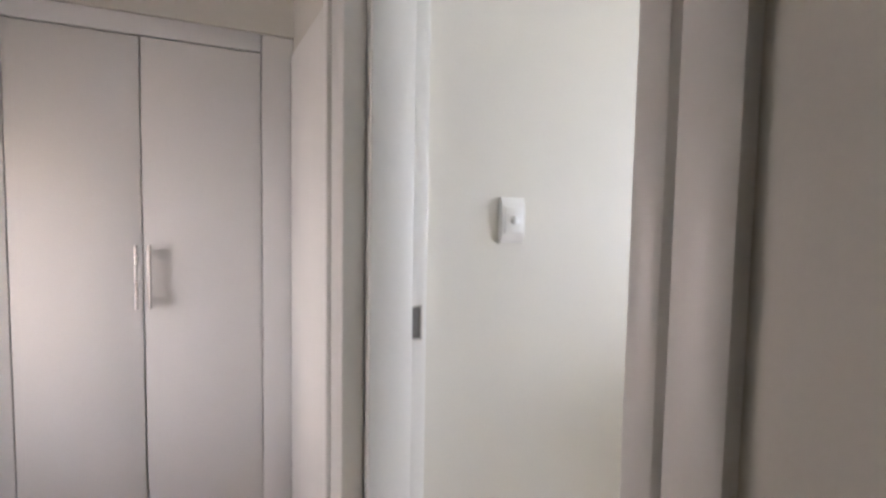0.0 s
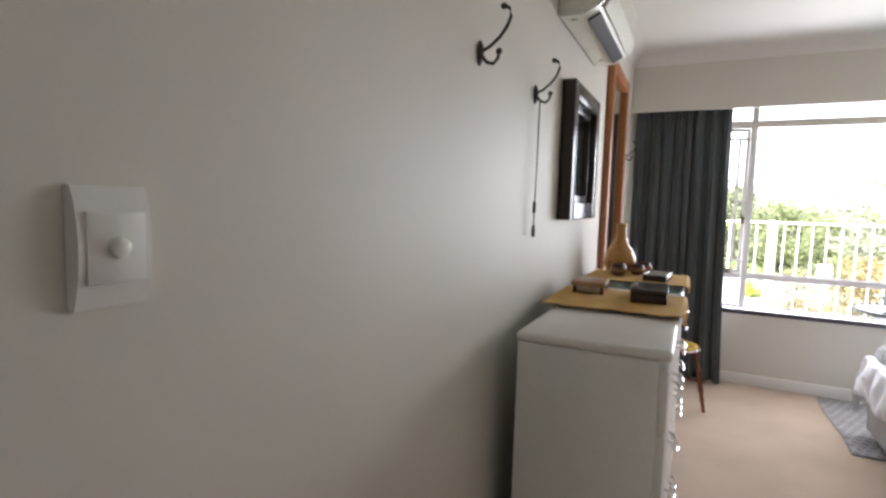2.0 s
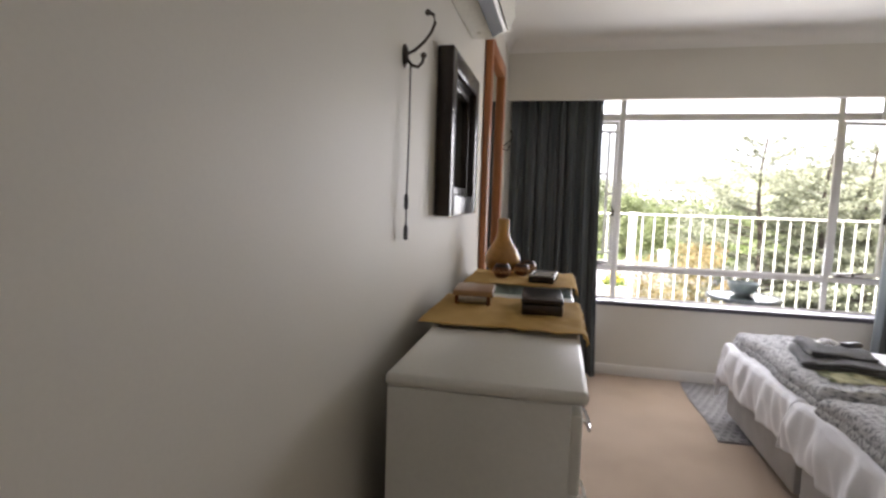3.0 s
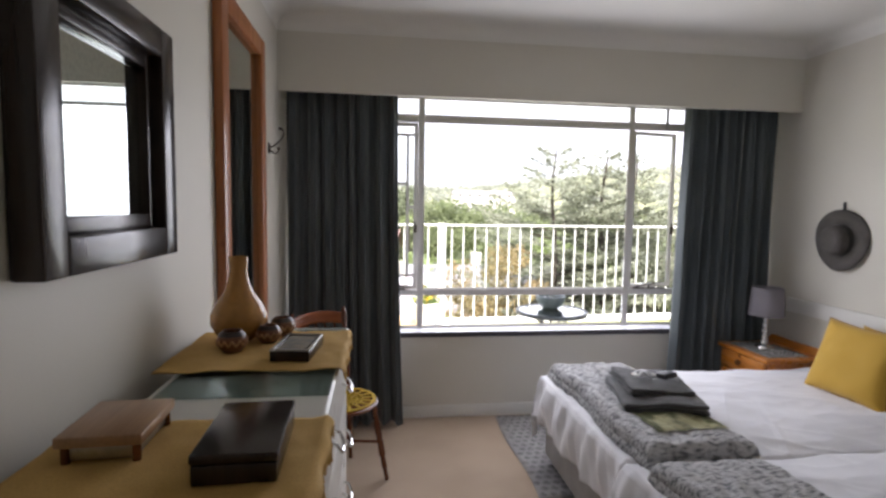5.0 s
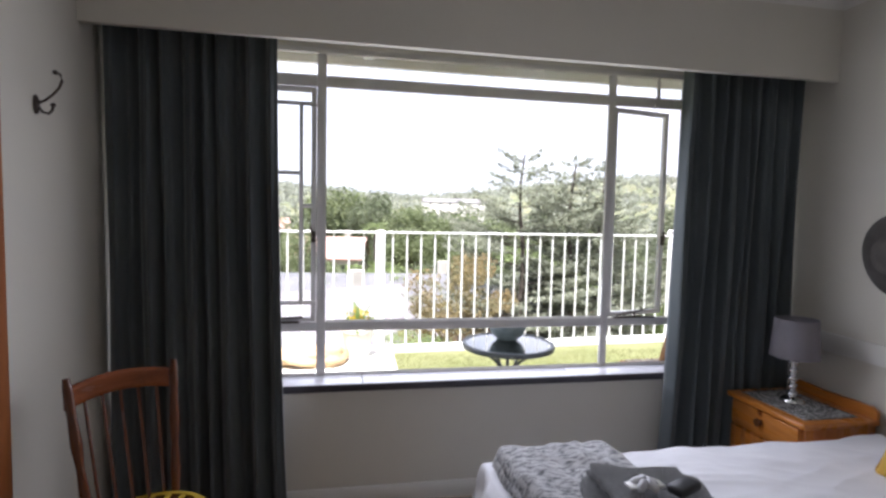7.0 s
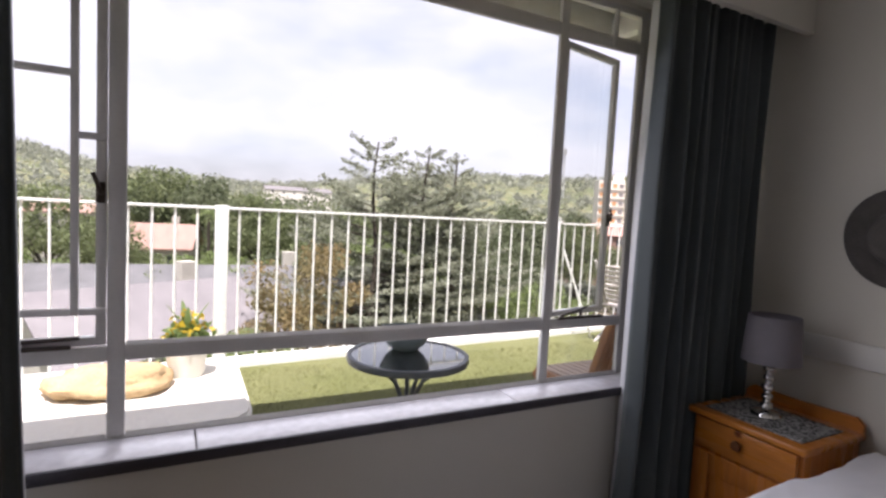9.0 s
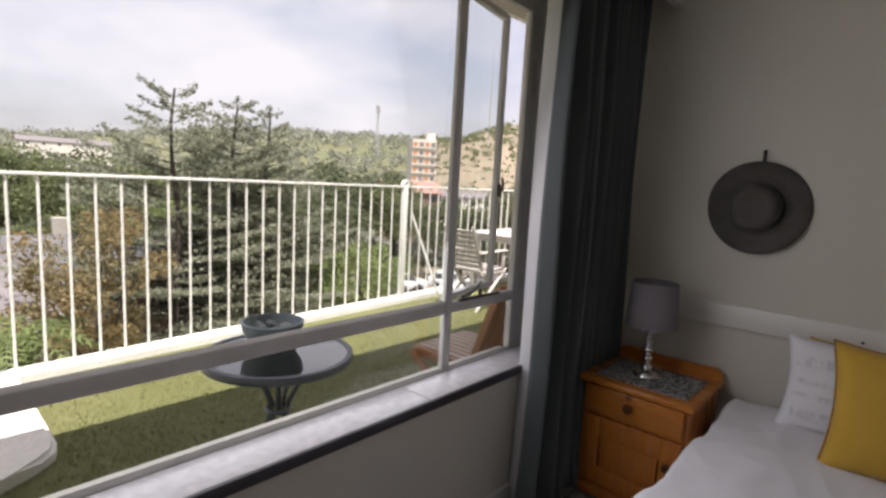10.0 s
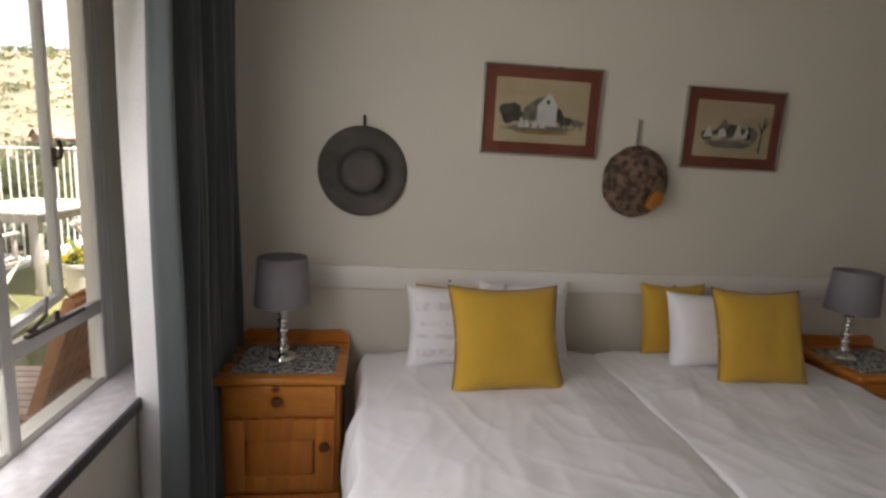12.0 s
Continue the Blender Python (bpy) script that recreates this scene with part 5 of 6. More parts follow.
# ---------------------------------------------------------------- terrace
RAILY = lambda x: 8.10 + 0.055 * (x - 1.35)
RX0, RX1 = -4.0, 10.5
bm = bm_new()
prism(bm, [(RX0, YF + 0.07), (RX1 + 0.1, YF + 0.07), (RX1 + 0.1, RAILY(RX1) + 0.12), (RX0, RAILY(RX0) + 0.12)], -0.25, TZ - 0.004, axis="z")
solo("terrace", bm, SCREED, "pale screeded terrace slab", "terrace", kind="structure", smooth=None)
bm = bm_new()
prism(bm, [(RX0, YF + 0.08), (RX1, YF + 0.08), (RX1, RAILY(RX1) - 0.07), (RX0, RAILY(RX0) - 0.07)], TZ - 0.003, TZ + 0.006, axis="z")
solo("turf", bm, TURF, "green artificial turf laid on the terrace", "turf", kind="structure", smooth=None)

rng = np.random.default_rng(4)


def np_mesh(name, verts, faces, material):
    me = bpy.data.meshes.new(name)
    me.from_pydata(verts.tolist(), [], faces.tolist())
    me.materials.append(material)
    return me


# short turf fibres where the camera looks down on it
nb = 42000
bx, by = rng.uniform(0.4, 5.2, nb), rng.uniform(YF + 0.10, 7.95, nb)
keep = ~((bx < 1.51) & (by > 6.91 - 0.57 * (1.42 - bx)))
bx, by = bx[keep], by[keep]
nb = len(bx)
ang, hh = rng.uniform(0, 6.283, nb), rng.uniform(0.010, 0.022, nb)
dx, dy = np.cos(ang) * 0.0028, np.sin(ang) * 0.0028
lx, ly = rng.normal(0, 0.007, nb), rng.normal(0, 0.007, nb)
V = np.stack([np.stack([bx - dx, by - dy, np.full(nb, TZ + 0.004)], 1), np.stack([bx + dx, by + dy, np.full(nb, TZ + 0.004)], 1),
              np.stack([bx + lx, by + ly, TZ + 0.006 + hh], 1)], 1).reshape(-1, 3)
F = np.arange(nb * 3).reshape(-1, 3)
TURFBLADE = mat("turf_fibre", (0.175, 0.186, 0.062), (0.22, 0.224, 0.090), rough=0.8, scale=1.6, fine=9, bump=0, island=0.2)
tagged(new("turf_fibres", np_mesh("turf_fibres", V, F, TURFBLADE)), "short green artificial turf fibres", "turf", kind="stuff")

bm = bm_new()
prism(bm, [(RX0, 6.25), (0.25, 6.25), (1.30, 6.83), (1.42, 6.90), (1.48, 6.97), (1.50, 7.05), (1.51, RAILY(1.49) - 0.02), (RX0, RAILY(RX0) - 0.02)], TZ, TZ + 0.065, axis="z")
bmesh.ops.bevel(bm, geom=[e for e in bm.edges if min(v.co.z for v in e.verts) > TZ + 0.05], offset=0.02, segments=3, affect='EDGES')
solo("raised_slab", bm, mat("raised_slab_white", (0.72, 0.69, 0.64), (0.63, 0.60, 0.55), rough=0.8, scale=1.5, fine=50, bump=0.2, dist=0.003), "raised whitewashed concrete platform", "platform", kind="structure", smooth=50)
bm = bm_new()
prism(bm, [(RX0, RAILY(RX0) - 0.06), (RX1, RAILY(RX1) - 0.06), (RX1, RAILY(RX1) + 0.10), (RX0, RAILY(RX0) + 0.10)], TZ - 0.003, TZ + 0.05, axis="z")
solo("terrace_kerb", bm, GRILLE, "low white kerb under the railing", "kerb", kind="structure", smooth=None)


def railing(name, p0, p1, h0, h1, step):
    p0, p1 = Vector(p0), Vector(p1)
    d = p1 - p0
    r = thing(name, Matrix.Translation((p0.x, p0.y, TZ)), "white painted steel balustrade with thin upright bars", "railing", group="terrace railings")
    bm = bm_new()
    m = Matrix.Rotation(math.atan2(d.y, d.x), 4, 'Z')
    box(bm, 0, -0.02, h1 - 0.012, d.length, 0.02, h1 + 0.008, 0.003, m=m)
    part("top_rail", bm, GRILLE, r)
    bm = bm_new()
    box(bm, 0, -0.012, h0, d.length, 0.012, h0 + 0.02, 0.003, m=m)
    part("bottom_rail", bm, GRILLE, r)
    bm = bm_new()
    rod(bm, (0, 0, h0), (0, 0, h1 - 0.012), 0.0085, seg=8)
    me = finish("baluster", bm, GRILLE, 40)
    n = int(d.length / step)
    for k in range(1, n):
        o = new("baluster", me)
        o.parent = r
        o.location = (d.x * k / n, d.y * k / n, 0)
    return r


r1 = railing("railing", (RX0, RAILY(RX0)), (RX1, RAILY(RX1)), 0.05, 1.22, 0.145)
r2 = railing("railing", (RX1, RAILY(RX1)), (RX1, YF + 0.2), 0.05, 1.22, 0.145)


def rail_post(x, w, cap):
    p = thing("rail_post", pose(x, RAILY(x) - 0.01, TZ + 0.05), "white square steel railing post", "post", group="railing posts")
    bm = bm_new()
    box(bm, -w / 2, -0.03, 0, w / 2, 0.03, 1.19, 0.005)
    part("post", bm, GRILLE, p)
    bm = bm_new()
    box(bm, -w / 2 - 0.01, -0.04, 0, w / 2 + 0.01, 0.04, 0.015, 0.003)
    part("base_plate", bm, GRILLE, p)
    if cap:
        bm = bm_new()
        tube(bm, [(-0.04, 0, 1.19), (-0.02, 0, 1.225), (0.03, 0, 1.225), (0.05, 0, 1.18)], 0.018, 8)
        part("gate_hinge", bm, GRILLE, p)


rail_post(1.385, 0.09, False)
rail_post(4.72, 0.05, True)
rail_post(8.2, 0.06, False)
bm = bm_new()
rod(bm, (4.80, RAILY(4.8) - 0.04, 1.05), (5.08, 8.02, TZ), 0.012)
solo("leaning_pole", bm, GRILLE, "white pole leaning against the railing", "pole")


def bistro_table():
    t = thing("bistro_table", pose(2.165, 6.31, TZ), "low round glass-topped table with curved metal legs", "table")
    R, H = 0.315, 0.525
    bm = bm_new()
    lathe(bm, [(R - 0.022, H - 0.028), (R, H - 0.028), (R + 0.004, H - 0.012), (R, H + 0.004), (R - 0.022, H + 0.004), (R - 0.022, H - 0.028)], 56)
    part("rim", bm, TABLEMET, t, "grey metal rim")
    bm = bm_new()
    lathe(bm, [(0, H - 0.006), (R - 0.021, H - 0.006), (R - 0.021, H), (0, H)], 48)
    part("glass_top", bm, TABGLASS, t, "clear glass top")
    for k in range(4):
        a = k * math.pi / 2 + 0.5
        c, s = math.cos(a), math.sin(a)
        bm = bm_new()
        tube(bm, [(r * c, r * s, z) for r, z in ((0.27, H - 0.02), (0.19, H - 0.05), (0.10, H - 0.12), (0.045, H - 0.22), (0.04, 0.24), (0.08, 0.11), (0.15, 0.03), (0.22, 0.010))], 0.011, 8)
        part("leg", bm, TABLEMET, t)
    bm = bm_new()
    rod(bm, (0, 0, 0.24), (0, 0, H - 0.008), 0.012)
    lathe(bm, [(0.052, 0.26), (0.06, 0.27), (0.052, 0.28), (0.046, 0.27), (0.052, 0.26)], 20)
    part("stem", bm, TABLEMET, t)


bistro_table()
bw = thing("stone_bowl", pose(2.19, 6.41, TZ + 0.530), "blue-grey ceramic bowl holding a few pebbles", "bowl")
bm = bm_new()
lathe(bm, [(0, 0), (0.07, 0), (0.105, 0.03), (0.13, 0.075), (0.137, 0.11), (0.125, 0.112), (0.115, 0.08), (0.08, 0.04), (0, 0.03)], 36)
part("bowl", bm, BOWLBLUE, bw, smooth=60)
for k in range(6):
    bm = bm_new()
    bmesh.ops.create_icosphere(bm, subdivisions=2, radius=0.03, matrix=pose(0.06 * math.cos(k * 1.1), 0.06 * math.sin(k * 1.1), 0.07, k * 20, k * 33, 0) @ Matrix.Diagonal((1.2, 0.9, 0.7, 1)))
    part("pebble", bm, PEBBLE, bw, smooth=180)

bm = bm_new()
bmesh.ops.create_icosphere(bm, subdivisions=4, radius=1.0)
for v in bm.verts:
    n1 = noise.noise(v.co * 1.6) * 0.22 + noise.noise(v.co * 5) * 0.08
    v.co = Vector((v.co.x * 0.36 * (1 + n1), v.co.y * 0.24 * (1 + n1), max(-0.06, v.co.z * 0.10 * (1 + n1 * 1.4))))
solo("sandstone_rock", bm, ROCK, "flat brown sandstone boulder on the platform", "rock", m=pose(0.76, 7.60, TZ + 0.12), smooth=60)


def planter(x, y, z, r, h, seed):
    p = thing("planter", pose(x, y, z), "white ribbed planter with yellow flowers", "planter", group="planters")
    bm = bm_new()
    prof = [(0, 0), (r * 0.72, 0)]
    for k in range(9):
        prof.append((r * (0.74 + 0.22 * k / 8) + (0.006 if k % 2 else 0), h * (0.05 + 0.8 * k / 8)))
    prof += [(r * 1.06, h * 0.88), (r * 1.08, h), (r * 0.98, h), (r * 0.92, h * 0.85), (0, h * 0.85)]
    lathe(bm, prof, 32)
    part("pot", bm, POTWHITE, p)
    bm = bm_new()
    lathe(bm, [(0, h * 0.88), (r * 0.93, h * 0.87)], 24)
    part("soil", bm, SOIL, p)
    g = np.random.default_rng(seed)
    n = 260
    c = np.c_[g.normal(0, r * 0.36, n), g.normal(0, r * 0.36, n), h * 0.95 + np.abs(g.normal(0, h * 0.16, n))]
    part2 = leaf_cloud(c, g, 0.035)
    o = new("leaves", np_mesh("leaves", *part2, LEAF_POT))
    o.parent = p
    n = 70
    c = np.c_[g.normal(0, r * 0.5, n), g.normal(0, r * 0.5, n), h * 1.1 + np.abs(g.normal(0, h * 0.2, n))]
    o = new("flowers", np_mesh("flowers", *leaf_cloud(c, g, 0.026), FLOWER))
    o.parent = p
    bm = bm_new()
    for k in range(4):
        a = k * 1.7 + seed
        sheet(bm, 2, 8, lambda u, v, a=a: ((math.cos(a) * 0.14 * v ** 1.5 - math.sin(a) * (u - 0.5) * 0.07 * (1 - v) ** 0.5), (math.sin(a) * 0.14 * v ** 1.5 + math.cos(a) * (u - 0.5) * 0.07 * (1 - v) ** 0.5), h * 0.9 + 0.26 * v))
    part("spear_leaf", bm, LEAF_POT, p, smooth=180)


def leaf_cloud(centres, g, size, flat=0.0):
    """Folded quads of random turn about each centre."""
    n = len(centres)
    a = g.normal(size=(n, 3))
    a[:, 2] *= 1 - flat
    a /= np.linalg.norm(a, axis=1, keepdims=True)
    b = np.cross(a, g.normal(size=(n, 3)))
    b[:, 2] *= 1 - flat
    b /= np.linalg.norm(b, axis=1, keepdims=True) + 1e-9
    s = (size * g.uniform(0.6, 1.4, (n, 1)))
    v = np.stack([centres - a * s, centres - b * s * 0.55, centres + a * s, centres + b * s * 0.55], 1).reshape(-1, 3)
    return v, np.arange(n * 4).reshape(-1, 4)


planter(1.16, 7.78, TZ + 0.065, 0.145, 0.27, 3)
planter(6.0, 7.33, TZ, 0.15, 0.28, 6)


def slat_chair(m, wood_leg, wood_slat, label, arms):
    """Folding slatted chair; local +x faces forwards."""
    c = thing("folding_chair", m, label, "garden chair", group="terrace chairs")
    for k in range(7):
        bm = bm_new()
        box(bm, -0.20 + 0.064 * k, -0.23, 0.415 + 0.004 * k, -0.155 + 0.064 * k, 0.23, 0.432 + 0.004 * k, 0.004)
        part("seat_slat", bm, wood_slat, c)
    for y in (-0.215, 0.215):
        bm = bm_new()
        tube(bm, [(0.26, y, 0.43), (-0.28, y, 0.0)], 0.018, 6)
        part("leg", bm, wood_leg, c)
        bm = bm_new()
        tube(bm, [(0.22, y * 0.88, 0.0), (-0.16, y * 0.88, 0.42), (-0.38, y * 0.88, 0.92)], 0.018, 6)
        part("back_post", bm, wood_leg, c)
        bm = bm_new()
        box(bm, -0.22, y - 0.012, 0.385, 0.26, y + 0.012, 0.415, 0.004)
        part("seat_rail", bm, wood_leg, c)
        if arms:
            bm = bm_new()
            box(bm, -0.26, y - 0.03, 0.63, 0.24, y + 0.03, 0.65, 0.006)
            box(bm, 0.18, y - 0.015, 0.43, 0.21, y + 0.015, 0.63, 0.004)
            part("armrest", bm, wood_leg, c)
    for k in range(8):
        f = 0.12 + 0.11 * k
        bm = bm_new()
        box(bm, -0.008, -0.20, -0.02, 0.008, 0.20, 0.02, 0.004, m=Matrix.Translation((-0.16 - 0.22 * f + 0.016, 0, 0.42 + 0.5 * f)) @ Matrix.Rotation(-0.41, 4, 'Y'))
        part("back_slat", bm, wood_slat, c)


def deck_chair(m):
    """Low reclining chair; local +y faces forwards, seat slats run front to back."""
    c = thing("deck_chair", m, "low reddish teak deck chair with pale seat slats", "garden chair")
    for k in range(8):
        bm = bm_new()
        x = -0.175 + 0.05 * k
        box(bm, x - 0.019, -0.20, 0.322, x + 0.019, 0.205, 0.336, 0.003)
        part("seat_slat", bm, TEAKPALE, c)
    for y in (-0.15, 0.185):
        bm = bm_new()
        box(bm, -0.20, y - 0.018, 0.288, 0.20, y + 0.018, 0.321, 0.004)
        part("seat_rail", bm, TEAK, c)
    for x in (-0.212, 0.212):
        bm = bm_new()
        box(bm, x - 0.011, -0.21, 0.280, x + 0.011, 0.215, 0.330, 0.005)
        part("side_rail", bm, TEAK, c)
        for p0, p1, sh in (((0.20, 0.31), (-0.20, 0.0), 0.0), ((-0.10, 0.27), (0.16, 0.0), 0.016)):
            d = Vector((0, p1[0] - p0[0], p1[1] - p0[1]))
            a = math.atan2(d.z, d.y)
            xx = x + (0.024 if x > 0 else -0.024) * (1 if sh == 0 else -1)
            bm = bm_new()
            box(bm, -0.011, 0, -0.022, 0.011, d.length, 0.022, 0.005, m=Matrix.Translation((xx, p0[0], p0[1])) @ Matrix.Rotation(a, 4, 'X'))
            part("leg", bm, TEAK, c)
    lean = Matrix.Translation((0, -0.14, 0.25)) @ Matrix.Rotation(radians(19), 4, 'X')
    for x in (-0.19, 0.19):
        bm = bm_new()
        box(bm, x - 0.012, -0.02, -0.02, x + 0.012, 0.02, 0.50, 0.005, m=lean)
        part("back_post", bm, TEAK, c)
    for z in (0.06, 0.45):
        bm = bm_new()
        box(bm, -0.178, -0.014, z, 0.178, 0.008, z + 0.045, 0.004, m=lean)
        part("back_rail", bm, TEAK, c)
    for k in range(7):
        x = -0.15 + 0.05 * k
        bm = bm_new()
        box(bm, x - 0.021, 0.009, 0.05, x + 0.021, 0.020, 0.505, 0.003, m=lean)
        part("back_slat", bm, TEAK, c)


deck_chair(pose(3.30, 6.16, TZ, 0, 0, 1) @ Matrix.Scale(1.08, 4))
slat_chair(pose(5.28, 7.71, TZ, 0, 0, 3) @ Matrix.Scale(0.94, 4), GREYTEAK, GREYTEAK, "weathered grey slatted folding armchair", True)
slat_chair(pose(7.5, 7.85, TZ, 0, 0, 180), GREYTEAK, GREYTEAK, "weathered grey slatted folding armchair", True)
tb = thing("garden_table", pose(6.36, 7.90, TZ), "weathered grey slatted garden table", "garden table")
for k in range(8):
    bm = bm_new()
    box(bm, -0.60, -0.40 + 0.1 * k, 0.70, 0.60, -0.31 + 0.1 * k, 0.725, 0.004)
    part("top_slat", bm, GREYTEAK, tb)
for sx in (-0.5, 0.5):
    for sy in (-0.32, 0.32):
        bm = bm_new()
        box(bm, sx - 0.03, sy - 0.03, 0, sx + 0.03, sy + 0.03, 0.70, 0.005)
        part("leg", bm, GREYTEAK, tb)
bm = bm_new()
box(bm, -0.55, -0.36, 0.63, 0.55, 0.36, 0.70, 0.004)
part("apron", bm, GREYTEAK, tb)

# eave over the window: boards, rafters and a fascia
EZ = 2.50
ev = thing("eave", pose(0, 0, 0), "timber-boarded eave with white rafters", "eave", kind="structure")
bm = bm_new()
k = 0
while YF + 0.08 + 0.12 * k < 6.20:
    box(bm, RX0, YF + 0.08 + 0.12 * k, EZ + 0.10, RX1, YF + 0.195 + 0.12 * k, EZ + 0.12, 0.003)
    k += 1
part("boards", bm, SOFFIT, ev, "tan soffit boards")
for k in range(12):
    x = RX0 + 0.55 + 1.15 * k
    bm = bm_new()
    box(bm, x, YF + 0.071, EZ - 0.02, x + 0.07, 6.36, EZ + 0.099, 0.005)
    part("rafter", bm, GRILLE, ev)
bm = bm_new()
box(bm, RX0, 6.361, EZ - 0.06, RX1, 6.40, EZ + 0.16, 0.004)
part("fascia", bm, GRILLE, ev)
bm = bm_new()
box(bm, RX0, YF + 0.075, EZ + 0.161, RX1, 6.42, EZ + 0.19)
part("roof_sheet", bm, ROOFGREY, ev)
wall("outer_wall", [(RX0, YF + 0.0, -0.2, -0.205, YF + 0.07, EZ + 0.1), (XR + 0.205, YF, -0.2, RX1 + 0.1, YF + 0.07, EZ + 0.1)], PLASTER, "plastered outer wall of the flat")
bm = bm_new()
box(bm, RX0, -3.2, CZ + 0.13, RX1, YF + 0.07, CZ + 0.2)
solo("roof", bm, ROOFGREY, "flat grey roof over the rooms", "roof", kind="structure", smooth=None)
bm = bm_new()
box(bm, 0.44, YF + 0.004, 0.56, 3.06, YF + 0.10, 0.598, 0.004)
solo("outer_sill", bm, PLASTER, "plastered outer window sill", "window sill", kind="structure")

# ---------------------------------------------------------------- distance
EYE = Vector((1.0, 4.0, 1.4))


def ridge(az):
    """Height of the skyline in degrees by bearing."""
    pts = ((-90, 5.0), (-30, 4.8), (-11, 3.9), (-8, 3.0), (0, 2.1), (8, 1.8), (16, 2.6), (24, 3.6), (33, 4.1), (42, 4.2), (49, 4.3), (52, 5.6), (56, 6.3), (62, 6.9), (75, 7.2), (100, 7.0), (150, 5))
    for (a, e), (b, f) in zip(pts, pts[1:]):
        if a <= az <= b:
            return e + (f - e) * (az - a) / (b - a)
    return 5.0


def land(az, r):
    dx, dy = r * math.sin(radians(az)), r * math.cos(radians(az))
    near = -9.0 - min(4.0, max(0.0, r - 30) * 0.05)
    start = 150.0 if 44 < az < 110 else 220.0
    full = 420.0 if 44 < az < 110 else 900.0
    f = min(1.0, max(0.0, (r - start) / (full - start)))
    f = f * f * (3 - 2 * f)
    top = 1.4 + r * math.tan(radians(ridge(az)))
    z = near + (top - near) * f
    return z + noise.noise(Vector((dx, dy, 0)) * 0.012) * min(9.0, r * 0.02) * (0.3 + f) * 0.6


radii = [6.5, 12, 20, 30, 42, 58, 80, 110, 150, 190, 240, 300, 360, 430, 520, 640, 780, 900, 1000, 1150]
azs = list(range(-90, 151, 2))
for lo, hi, nm, mt_, lb in ((-90, 44, "ground", GROUND, "green wooded valley ground"), (44, 150, "ground_hill", HILLSIDE, "dry ochre rocky hillside")):
    bm = bm_new()
    aa = [a for a in azs if lo <= a <= hi]
    rows = []
    for r in radii:
        rows.append([bm.verts.new((EYE.x + r * math.sin(radians(a)), EYE.y + r * math.cos(radians(a)), land(a, r) if r > 10 else -9.0)) for a in aa])
    for p, q in zip(rows, rows[1:]):
        for i in range(len(aa) - 1):
            bm.faces.new((p[i], p[i + 1], q[i + 1], q[i]))
    solo(nm, bm, mt_, lb, "ground", kind="structure", smooth=180)
bm = bm_new()
sheet(bm, 30, 4, lambda u, v: ((EYE.x + (44 + 4 * v - 3 * math.sin(u * 3)) * math.sin(radians(34 + 36 * u)), EYE.y + (44 + 9 * v - 3 * math.sin(u * 3)) * math.cos(radians(34 + 36 * u)), -8.6)))
solo("road", bm, ASPHALT, "grey asphalt street below the terrace", "road", kind="structure", smooth=180)


def at(az, r, z=None):
    return Vector((EYE.x + r * math.sin(radians(az)), EYE.y + r * math.cos(radians(az)), land(az, r) if z is None else z))


def broad_tree(height, spread, seed, leaf, n=8500, size=0.028):
    g = np.random.default_rng(seed)
    t = thing("tree", Matrix(), "leafy broad-crowned garden tree", "tree", group="valley trees")
    bm = bm_new()
    tube(bm, [(0, 0, -0.5), (0.1, 0, height * 0.2), (0.0, 0.15, height * 0.45), (0.1, 0.1, height * 0.75)], spread * 0.06, 8, spread * 0.02)
    clumps = []
    for k in range(26):
        a, rr = g.uniform(0, 6.283), spread * math.sqrt(g.uniform(0.02, 1.0)) * 0.85
        zz = height * (0.42 + 0.50 * g.uniform() * (1 - 0.55 * (rr / spread) ** 2))
        clumps.append((rr * math.cos(a), rr * math.sin(a), zz, spread * g.uniform(0.20, 0.36)))
    for k in range(7):
        c = clumps[k]
        tube(bm, [(0, 0, height * 0.3), (c[0] * 0.5, c[1] * 0.5, height * 0.3 + (c[2] - height * 0.3) * 0.6), c[:3]], spread * 0.025, 6, spread * 0.008)
    part("trunk", bm, BARK, t)
    cs = np.array(clumps)
    pick = g.integers(0, len(cs), n)
    d = g.normal(size=(n, 3))
    d /= np.linalg.norm(d, axis=1, keepdims=True)
    c = cs[pick, :3] + d * (cs[pick, 3:] * g.uniform(0.55, 1.05, (n, 1))) * np.array([1, 1, 0.8])
    o = new("crown", np_mesh("crown", *leaf_cloud(c, g, spread * size), leaf))
    o.parent = t
    return t


